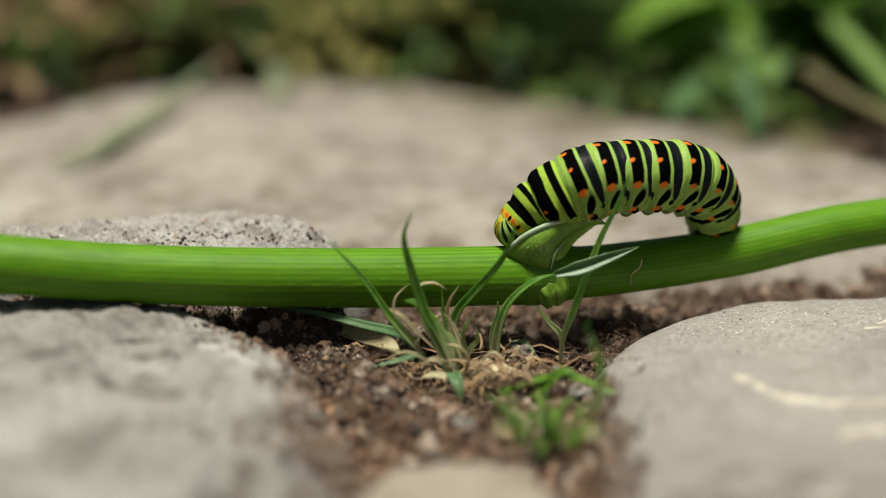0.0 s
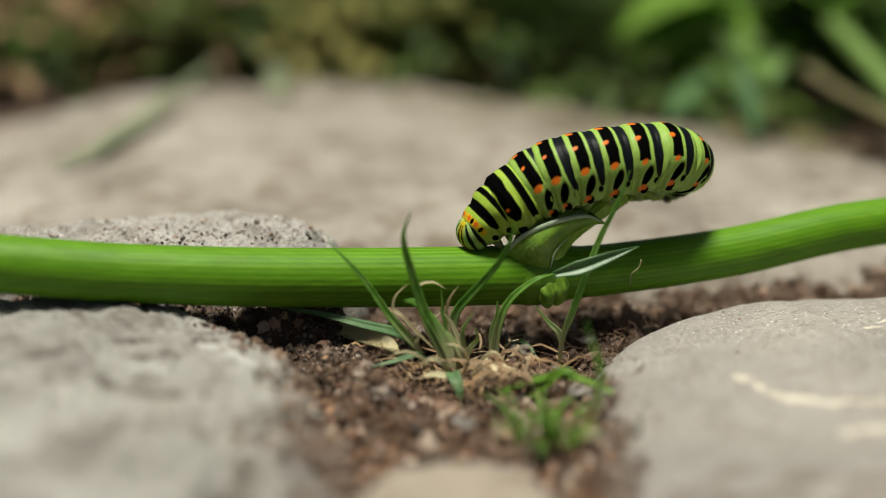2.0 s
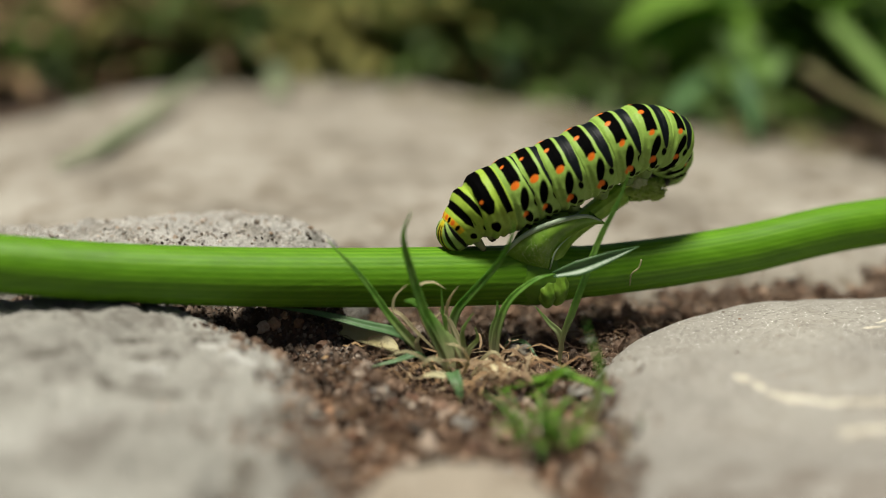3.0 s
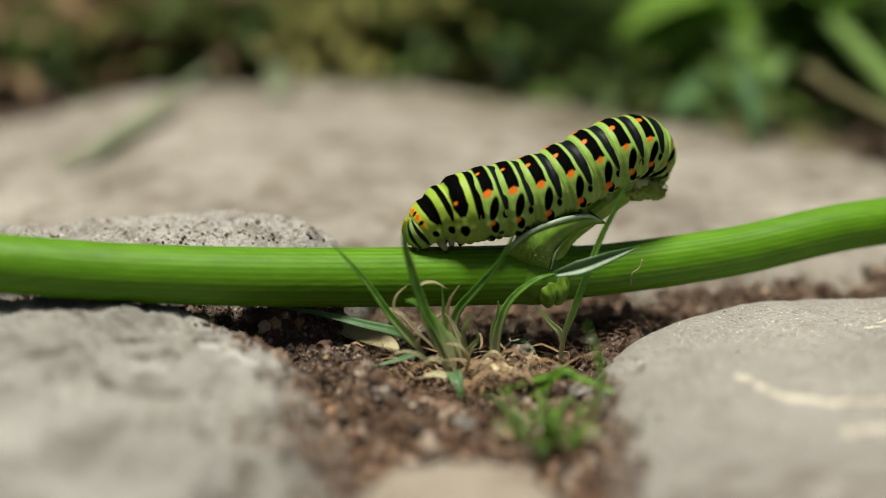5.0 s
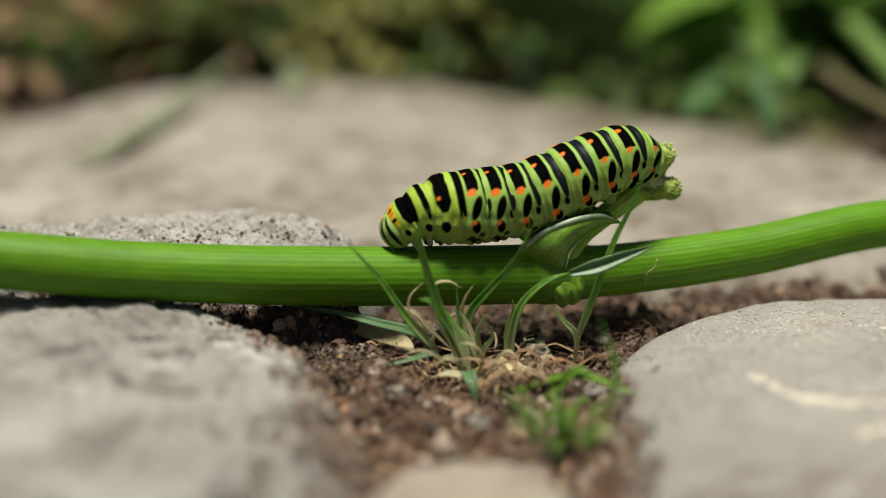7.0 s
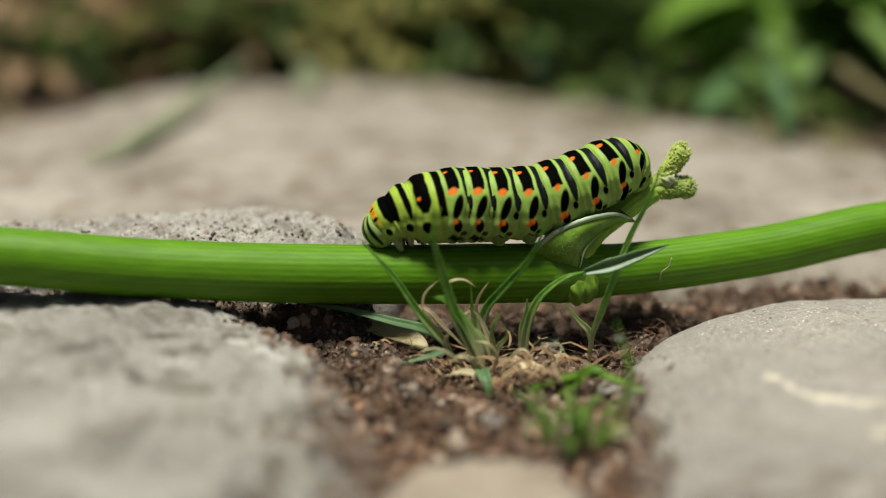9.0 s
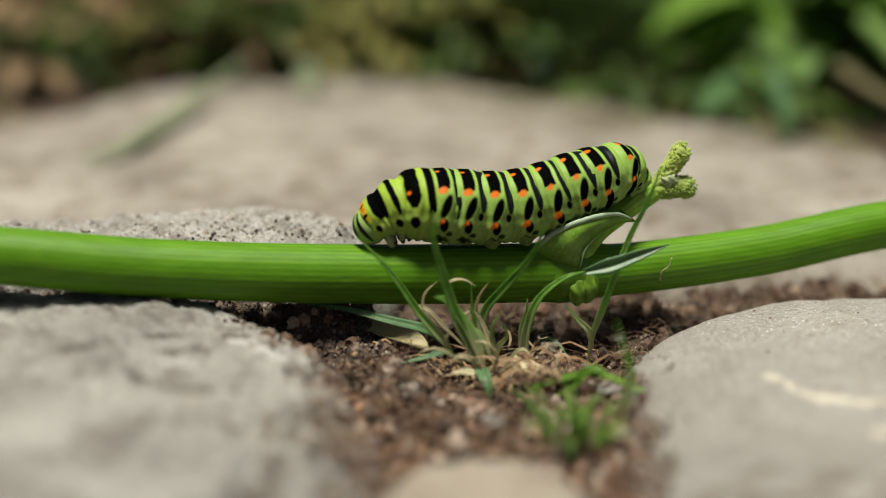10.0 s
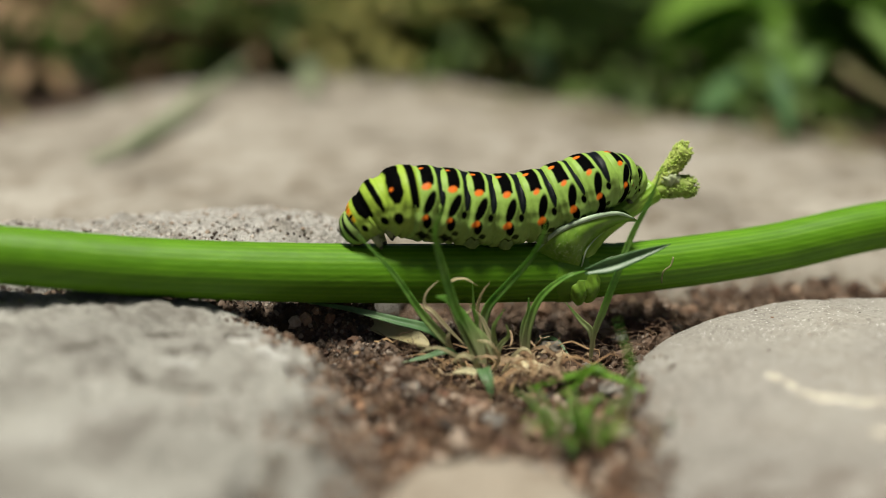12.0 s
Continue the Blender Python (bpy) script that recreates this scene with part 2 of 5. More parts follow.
def blade_data(points, width, facing=(0, -1, 0.25), fold=0.22, n=26, thick=0.16, tip=0.9, base=0.4):
    """A grass blade: folded along its midrib, tapering to the tip, with a thickness."""
    path = spline(points, n)
    verts, cols = [], 7
    face = Vector(facing).normalized()
    for i, (c, t) in enumerate(zip(path, tangents(path))):
        s = i / (n - 1)
        w = width * MM * 0.5 * min(1, base + s * 2.2) * (1 - max(0, (s - 1 + tip) / tip) ** 2.2 * 0.96)
        b = t.cross(face)
        b = b.normalized() if b.length > 1e-4 else Vector((1, 0, 0))
        nn = b.cross(t).normalized()
        for side in (1, -1):
            for j in range(cols):
                q = (j / (cols - 1) - 0.5) * 2 * side
                verts.append(c + b * (q * w) + nn * (abs(q) * fold * w * 2 + side * thick * MM * 0.5 * (1 - abs(q) ** 4 * 0.8)))
    k = 2 * cols
    faces = grid_faces(n, k)
    faces += [tuple(range(k))[::-1], tuple((n - 1) * k + j for j in range(k))]
    return verts, faces


def fbm(v, octaves=4, lac=2.1, gain=0.5):
    s, a = 0.0, 1.0
    for _ in range(octaves):
        s += a * noise.noise(v)
        v, a = v * lac, a * gain
    return s


# ---- ground: one sheet of soil ----
def soil_height(x, y):
    z = -0.0085 + 0.0030 * fbm(Vector((x * 75, y * 75, 0.3)), 3) + 0.0028 * fbm(Vector((x * 330, y * 330, 4.1)), 3)
    # heap of dark soil under the stem, between the two stones
    # its left stretch is added to darken the shaded gap there
    heap = min(1, max(0, (-0.008 - x) / 0.016)) * (1 + 0.8 * min(1, max(0, (-0.045 - x) / 0.05)))
    z += 0.0098 * heap * math.exp(-((y - min(-0.0025, 0.256 * x + 0.0065)) / 0.0065) ** 2)
    z += 0.0015 * math.exp(-((x + 0.017) / 0.009) ** 2 - ((y + 0.017) / 0.011) ** 2)
    if y > 0.18:
        z += 0.004 * min(1, (y - 0.18) / 0.1)
    return z


SURFACES = []


def height(x, y):
    """Top of the stones or of the soil at a place, in millimetres."""
    z = soil_height(x * MM, y * MM)
    for tree in SURFACES:
        hit = tree.ray_cast(Vector((x * MM, y * MM, 0.05)), Vector((0, 0, -1)))
        if hit[0] is not None and hit[0].z > z:
            z = hit[0].z
    return z * 1000


def build_ground():
    xs = np.concatenate([[-60, -12, -3, -0.8, -0.35], np.arange(-0.16, -0.0452, 0.0015), np.arange(-0.045, 0.11, 0.0008), np.arange(0.112, 0.2, 0.003), [0.35, 0.8, 3, 12, 60]])
    ys = np.concatenate([[-60, -12, -3, -0.8, -0.3], np.arange(-0.14, -0.0802, 0.003), np.arange(-0.08, 0.05, 0.0008), np.arange(0.051, 0.6, 0.005), [0.9, 3, 12, 60, 400]])
    verts = [(x, y, soil_height(x, y)) for y in ys for x in xs]
    ob = mesh_object("ground", verts, grid_faces(len(ys), len(xs), False), M_SOIL)
    tagged(ob, "dark brown crumbly soil between and behind the stones", "soil", kind="structure")


build_ground()


# ---- stones ----
def build_stone(name, label, centre, half, top, depth, mat, turn=0.0, square=3.0, crown=0.12, rough=0.0012, fine=0.0004, seed=0, res=(150, 90), edge=0.07, tilt=0.0, cuts=(), dents=()):
    """A rounded slab: superelliptic outline with an uneven rim, a slightly domed top and a worn edge. Centre, half sizes, top and depth in millimetres."""
    na, nr = res
    ca, sa = math.cos(radians(turn)), math.sin(radians(turn))
    verts, rows = [], []
    levels = [(0.02 + 0.98 * (i / (nr - 1)), "top") for i in range(nr)]
    levels += [(1.0, "side")] * 14
    for li, (k, zone) in enumerate(levels):
        for j in range(na):
            a = 2 * math.pi * j / na
            c, s = math.cos(a), math.sin(a)
            rr = (abs(c) ** square + abs(s) ** square) ** (-1 / square)
            rr *= 1 + edge * fbm(Vector((c * 1.6 + seed, s * 1.6, seed * 0.7)), 4)
            x, y = half[0] * rr * c, half[1] * rr * s
            for nx, ny, d in cuts:
                q = max(0, (x * nx + y * ny) / d)
                q = (1 + q ** 10) ** -0.1
                x, y = x * q, y * q
            if zone == "top":
                x, y = x * k, y * k
                z = -crown * half[1] * 0.5 * k ** 2 - depth * 0.28 * max(0, (k - 0.80) / 0.2) ** 3
            else:
                d = (li - nr + 1) / 14
                x, y = x * (1 + 0.05 * math.sin(d * math.pi)), y * (1 + 0.05 * math.sin(d * math.pi))
                z = -crown * half[1] * 0.5 - depth * (0.28 + 0.72 * d)
            px, py = (centre[0] + x * ca - y * sa) * MM, (centre[1] + x * sa + y * ca) * MM
            pz = (top + z + tilt * (px / MM - centre[0])) * MM
            for dx, dy, rx, ry, deep in dents:
                pz -= deep * MM * math.exp(-((px / MM - dx) / rx) ** 2 - ((py / MM - dy) / ry) ** 2)
            v = Vector((px, py, pz))
            dz = rough * fbm(v * 45 + Vector((seed, 0, 0)), 3) + fine * fbm(v * 420 + Vector((0, seed, 0)), 4, 2.2, 0.6)
            verts.append((px, py, pz + dz))
    faces = grid_faces(len(levels), na)
    faces.append(tuple(range(na))[::-1])
    ob = mesh_object(name, verts, faces, mat)
    SURFACES.append(BVHTree.FromPolygons([Vector(v) for v in verts], faces))
    return tagged(ob, label, "stone")


def build_patch(stone, name, label, centre, half, turn, mat, seed, thick=0.12):
    """A thin crust on a stone, with a ragged outline."""
    na, nr = 40, 9
    ca, sa = math.cos(radians(turn)), math.sin(radians(turn))
    verts = []
    for i in range(nr):
        k = i / (nr - 1)
        for j in range(na):
            a = 2 * math.pi * j / na
            r = (1 + 0.8 * fbm(Vector((math.cos(a) * 1.5 + seed, math.sin(a) * 1.5, seed)), 4)) * k
            x, y = half[0] * r * math.cos(a), half[1] * r * math.sin(a)
            px, py = centre[0] + x * ca - y * sa, centre[1] + x * sa + y * ca
            verts.append((px * MM, py * MM, (height(px, py) + thick * (1 - 2.2 * k ** 4)) * MM))
    mesh_object(name, verts, grid_faces(nr, na), mat, stone, label=label)


SLAB = build_stone("paving_slab", "broad pale beige weathered stone slab with brown blotches", (-14, 137), (132, 102), 0.5, 22, M_SLAB, -2, 3.4, 0.02, 0.0016, 0.00025, 3.0, (300, 130), 0.05,
            cuts=((0.604, 0.797, 63), (-0.88, 0.476, 104)))
# olive brown patches, darker than the slab, mostly towards its back edge
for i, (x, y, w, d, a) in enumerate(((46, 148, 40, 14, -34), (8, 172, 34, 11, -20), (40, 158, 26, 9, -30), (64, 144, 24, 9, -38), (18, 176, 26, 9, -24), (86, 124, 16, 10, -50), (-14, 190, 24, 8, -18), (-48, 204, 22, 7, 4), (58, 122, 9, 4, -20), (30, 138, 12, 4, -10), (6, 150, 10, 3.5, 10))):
    build_patch(SLAB, "olive_patch", "thin olive brown patch on the slab's back part", (x, y), (w, d), a, M_OLIVE_BROWN, 90 + i * 3.1, 0.05)
ROUGH = build_stone("rough_stone", "rough grey crumbling stone with a broken edge behind the stem", (-72, 4.6), (56, 14.0), 9.3, 24, M_ROUGH, 13, 4.2, 0.10, 0.0014, 0.0009, 7.3, (460, 130), 0.05,
                    dents=((-31, 15, 4.5, 2.2, -1.3), (-22.5, 10.5, 3.2, 2.6, -1.4), (-26.5, 12, 2.0, 2.4, 1.6), (-36, 13, 1.6, 3.5, 1.2), (-41, 14, 4, 2, -0.8), (-19, 7, 1.4, 2, 1.2)))
LEFT = build_stone("lichened_stone", "grey-beige weathered stone with pale lichen patches under the stem", (-67.2, -66.5), (53.5, 60), 6.9, 26, M_LEFT, -2, 3.9, 0.05, 0.0022, 0.0008, 5.1, (340, 180), 0.07, -0.09,
                   dents=((-24.2, -75, 3.0, 10, 5.5), (-21, -12, 14, 8, 4.5), (-38, -47, 8, 2.2, 0.9), (-41, -33.4, 7, 1.6, 0.7), (-16, -48, 5, 9, 2.5)))
RIGHT = build_stone("smooth_cobble", "smooth grey rounded cobble with pale lime streaks", (74.5, -43.5), (55, 59), 1.6, 20, M_RIGHT, 0, 2.6, 0.12, 0.0008, 0.00012, 9.2, (240, 140), 0.02)
build_stone("small_stone", "pale tan half-buried stone in the soil joint", (2, -76), (13.8, 21), 0.5, 14, M_TAN_STONE, 0, 2.4, 0.3, 0.0010, 0.0003, 2.2, (120, 60), 0.06)
for i, (x, y, w, d, a) in enumerate(((41.6, -35.2, 1.9, 0.9, -60), (43.4, -38.2, 1.8, 0.8, -55), (45.0, -41.2, 1.5, 0.7, -40), (46.8, -43.0, 2.2, 1.2, -30), (49.2, -43.6, 1.8, 0.9, 0), (51.4, -44.8, 2.3, 1.1, 10),
                                     (54.2, -44.6, 1.6, 0.6, 0), (57.5, -45, 2.4, 0.9, 0), (51.6, -54.8, 2.0, 1.0, 4), (54.8, -54.2, 3.0, 1.2, 4), (70, -9, 3.2, 0.8, 5), (66, -12, 1.6, 0.5, 5))):
    build_patch(RIGHT, "lime_streak", "pale cream lime streak", (x, y), (w, d), a, M_LIME, i * 2.7, 0.14)
for i, (x, y, w, d, a) in enumerate(((35.2, -63.5, 4.6, 1.3, 4), (30.5, -68, 5.0, 1.8, -6), (42.5, -67, 6.0, 1.5, 4), (50.5, -68.5, 6.5, 1.6, 2), (24.6, -70, 4.0, 2.4, 0), (37.0, -72, 7.0, 1.8, 0), (47, -74, 8.0, 2.0, 0), (23.6, -33.5, 5.0, 1.5, 80), (24.2, -58, 6.0, 1.6, 80))):
    build_patch(RIGHT, "grime_patch", "brownish grime on the stone", (x, y), (w, d), a, M_GRIME, 140 + i * 2.9, 0.06)
for i, (x, y, w, d, a) in enumerate(((-32.5, -28.0, 3.2, 1.5, -8), (-28.6, -32.0, 3.4, 1.3, -20), (-31.0, -24.8, 2.4, 1.0, 0), (-27.4, -28.5, 1.6, 1.0, 0), (-40, -39.5, 2.8, 1.0, 10))):
    build_patch(LEFT, "lichen_patch", "whitish lichen crust", (x, y), (w, d), a, M_LICHEN, 30 + i * 1.9, 0.5)


# the first two patches paint the notch's shade, the others are damp stains
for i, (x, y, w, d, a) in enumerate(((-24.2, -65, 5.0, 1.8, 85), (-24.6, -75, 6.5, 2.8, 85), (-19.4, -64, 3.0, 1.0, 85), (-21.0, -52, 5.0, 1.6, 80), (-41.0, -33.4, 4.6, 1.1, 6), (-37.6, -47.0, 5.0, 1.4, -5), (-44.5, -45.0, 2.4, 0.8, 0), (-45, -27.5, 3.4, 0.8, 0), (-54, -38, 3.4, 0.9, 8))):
    build_patch(LEFT, "stain_and_shade", "dark brown damp stain and notch shade", (x, y), (w, d), a, M_STAIN_SHADE, 60 + i * 2.3, 0.35)


# ---- soil crumbs, pebbles and fibres ----
def lump_pool(rng, count, sub=2):
    pool = []
    for k in range(count):
        bm = bmesh.new()
        bmesh.ops.create_icosphere(bm, subdivisions=sub, radius=1)
        off = rng.random() * 50
        for v in bm.verts:
            v.co *= 1 + 0.55 * noise.noise(v.co * 1.3 + Vector((off, k, 0))) + 0.35 * noise.noise(v.co * 3.1 + Vector((off, k, 3)))
        bm.verts.ensure_lookup_table()
        pool.append(([v.co.copy() for v in bm.verts], [tuple(v.index for v in f.verts) for f in bm.faces]))
        bm.free()
    return pool


def in_joint(x, y):
    """Where soil lies open between the stones, and thins out over their rims."""
    if y > 14 and x > -25:
        return y < 44 and x < 110
    if x < -27 and abs(y - min(-2.5, 0.256 * x + 6.5)) < 9:
        return x > -110
    return (-27 if abs(y) > 12 else -48) < x < 29 + max(0, y + 5) * 0.6 and -85 < y < 20


def build_crumbs(name, label, count, seed, small, large, power, area, sub, mat=None):
    rng = random.Random(seed)
    pool = lump_pool(rng, 10, sub)
    verts, faces = [], []
    made = 0
    while made < count:
        x, y = rng.uniform(*area[0]), rng.uniform(*area[1])
        if not in_joint(x, y) or (x > 45 and rng.random() < 0.4):
            continue
        if y < -56 and abs(x - 2) < 15:
            continue
        z = height(x, y)
        on_stone = z > soil_height(x * MM, y * MM) * 1000 + 0.4
        if on_stone and rng.random() < 0.95:
            continue
        made += 1
        r = small + (large - small) * rng.random() ** power
        if on_stone:
            r = min(r, 0.35)
        m = Matrix.LocRotScale(Vector((x, y, z + r * 0.25)), Euler([rng.uniform(0, 6.3) for _ in range(3)]),
                               Vector((r * rng.uniform(0.8, 1.4), r * rng.uniform(0.7, 1.1), r * rng.uniform(0.6, 1))))
        pv, pf = rng.choice(pool)
        k = len(verts)
        verts += [(m @ v) * MM for v in pv]
        faces += [tuple(i + k for i in f) for f in pf]
    ob = mesh_object(name, verts, faces, mat or M_CRUMB, smooth=False)
    tagged(ob, label, "soil", kind="stuff")


build_crumbs("soil_crumbs", "loose brown soil crumbs in the joint", 3600, 4, 0.16, 1.5, 4.2, ((-28, 100), (-80, 42)), 2)
build_crumbs("soil_grains", "fine brown soil grains in the joint", 15000, 5, 0.08, 0.4, 2.0, ((-24, 60), (-60, 34)), 1)


build_crumbs("soil_clods", "dark and pale soil clods in the joint", 620, 7, 0.6, 1.8, 1.8, ((-26, 32), (-80, -22)), 2, M_CLOD)
# damp by the tuft; further left the dark clods stand in for shade
build_crumbs("damp_soil_shade", "dark damp soil clods heaped under the stem, at left standing in for shade", 8000, 6, 0.10, 0.5, 2.5, ((-110, -6), (-32, 12)), 1, M_DAMP_SHADE)


def build_rim_soil():
    """Loose soil washed over the rim of the lichened stone, thinning out away from the joint."""
    rng = random.Random(52)
    pool = lump_pool(rng, 8, 1)
    verts, faces = [], []
    for _ in range(14000):
        x, y = rng.uniform(-42, -12), rng.uniform(-84, -8)
        z = height(x, y)
        if z < soil_height(x * MM, y * MM) * 1000 + 0.4:
            continue
        cover = (2.3 - z - 2 * (y < -62)) / 6 + 0.35 * noise.noise(Vector((x * 0.22, y * 0.22, 1)))
        if rng.random() > cover:
            continue
        r = 0.14 + 0.6 * rng.random() ** 3
        m = Matrix.LocRotScale(Vector((x, y, z + r * 0.2)), Euler([rng.uniform(0, 6.3) for _ in range(3)]), Vector((r * 1.2, r, r * 0.7)))
        pv, pf = rng.choice(pool)
        k = len(verts)
        verts += [(m @ v) * MM for v in pv]
        faces += [tuple(i + k for i in f) for f in pf]
    for _ in range(9000):
        x, y = rng.uniform(17, 36), rng.uniform(-80, -16)
        z = height(x, y)
        cover = (25.5 - 0.06 * abs(y + 45) - x) / 5 + 0.5 * noise.noise(Vector((x * 0.2, y * 0.2, 5)))
        if z < soil_height(x * MM, y * MM) * 1000 + 0.4 or rng.random() > cover:
            continue
        r = 0.12 + 0.7 * rng.random() ** 3
        m = Matrix.LocRotScale(Vector((x, y, z + r * 0.2)), Euler([rng.uniform(0, 6.3) for _ in range(3)]), Vector((r * 1.2, r, r * 0.7)))
        pv, pf = rng.choice(pool)
        k = len(verts)
        verts += [(m @ v) * MM for v in pv]
        faces += [tuple(i + k for i in f) for f in pf]
    tagged(mesh_object("rim_soil", verts, faces, M_CRUMB, smooth=False), "loose brown soil washed over the stone's rim", "soil", kind="stuff")


build_rim_soil()


def build_grit():
    """Loose grains on the rough stone."""
    rng = random.Random(21)
    pool = lump_pool(rng, 8, 1)
    verts, faces = [], []
    for _ in range(6500):
        x, y = rng.uniform(-105, -17), rng.uniform(-20, 32)
        z = height(x, y)
        if z < 5.5 or y < 0.25 * (x - 2) + 5.5:
            continue
        r = 0.09 + 0.42 * rng.random() ** 4
        m = Matrix.LocRotScale(Vector((x, y, z + r * 0.15)), Euler([rng.uniform(0, 6.3) for _ in range(3)]), Vector((r * 1.2, r, r * 0.7)))
        pv, pf = rng.choice(pool)
        k = len(verts)
        verts += [(m @ v) * MM for v in pv]
        faces += [tuple(i + k for i in f) for f in pf]
    tagged(mesh_object("stone_grit", verts, faces, M_GRIT, smooth=False), "loose pale and brown grit on the rough stone", "grit", kind="stuff")


build_grit()


def build_specks():
    """Tiny dark grains on the smooth cobble."""
    rng = random.Random(33)
    pool = lump_pool(rng, 5, 1)
    verts, faces = [], []
    for _ in range(90):
        x, y = rng.uniform(30, 80), rng.uniform(-40, 8)
        z, r = height(x, y), 0.06 + 0.2 * rng.random() ** 3
        if z < -2:
            continue
        if _ == 0:
            x, y, r = 43.1, -23.2, 0.38
            z = height(x, y)
        pv, pf = rng.choice(pool)
        k = len(verts)
        verts += [Vector((x + v.x * r * 1.3, y + v.y * r, z + v.z * r * 0.6)) * MM for v in pv]
        faces += [tuple(i + k for i in f) for f in pf]
    tagged(mesh_object("stone_specks", verts, faces, M_CRUMB, smooth=False), "tiny dark grains on the smooth cobble", "grit", kind="stuff")


build_specks()


def build_fibres(name, label, mat, count, seed, area, length, width, lift, curl, flat=False):
    """Loose fibres (round) or straws (flat, folded) strewn over the soil; widths in millimetres."""
    rng = random.Random(seed)
    verts, faces = [], []
    for _ in range(count):
        while True:
            x, y = rng.uniform(*area[0]), rng.uniform(*area[1])
            if in_joint(x, y) and height(x, y) < -4:
                break
        a, ln = rng.uniform(0, 6.3), rng.uniform(*length)
        z0 = soil_height(x * MM, y * MM) * 1000 + rng.uniform(0.1, lift)
        pts = []
        for s in range(5):
            pts.append((x, y, z0 + rng.uniform(-0.3, lift * 0.7)))
            a += rng.uniform(-curl, curl)
            x, y = x + ln / 4 * math.cos(a), y + ln / 4 * math.sin(a)
        w = rng.uniform(*width)
        if flat:
            v, f = blade_data(pts, w, (rng.uniform(-0.6, 0.6), -0.6, 1), 0.15, 9, 0.08)
        else:
            v, f = tube_data(spline(pts, 12), [w * 0.5 * MM * (1 - 0.6 * i / 11) for i in range(12)], 5, side=Vector((0.3, 0.8, 0.5)))
        k = len(verts)
        verts += v
        faces += [tuple(i + k for i in q) for q in f]
    ob = mesh_object(name, verts, faces, mat)
    tagged(ob, label, "debris", kind="stuff")


build_fibres("root_fibres", "fine dark brown root fibres tangled in the soil", M_FIBRE, 1100, 11, ((-14, 75), (-24, 32)), (3, 10), (0.04, 0.16), 2.4, 0.9)
build_fibres("fibre_litter", "brown plant fibres strewn over the soil", M_FIBRE, 600, 13, ((-26, 28), (-78, -18)), (2.5, 8), (0.1, 0.5), 2.2, 0.8)
build_fibres("dry_straw", "tan dry grass remains at the foot of the tuft", M_STRAW, 110, 12, ((-5, 14), (-20, -2)), (4, 12), (0.15, 0.9), 3.4, 0.9, True)
build_fibres("soil_chaff", "pale chaff scattered on the soil", M_STRAW, 110, 14, ((-22, 30), (-70, 24)), (1.5, 4), (0.3, 0.8), 1.2, 0.4, True)


def build_pebble(x, y, r, mat, seed):
    rng = random.Random(seed)
    pv, pf = lump_pool(rng, 1, 3)[0]
    z = soil_height(x * MM, y * MM) * 1000 + r * 0.3
    ob = mesh_object("pebble", [((x + v.x * r) * MM, (y + v.y * r * 0.8) * MM, (z + v.z * r * 0.7) * MM) for v in pv], pf, mat)
    tagged(ob, "small rounded grey pebble in the soil", "pebble", "pebbles in the joint")


for i, (x, y, r) in enumerate(((12.5, -1, 1.9), (17, -14, 1.5), (20, -24, 1.8), (13, -33, 1.7), (24, 3, 1.4), (-8, -24, 1.3), (-14, -36, 1.7), (3, -38, 1.6), (9, -48, 2.0), (34, 9, 1.5), (18, -6, 1.1))):
    build_pebble(x, y, r, M_RIGHT if i % 3 else M_SLAB, 20 + i)


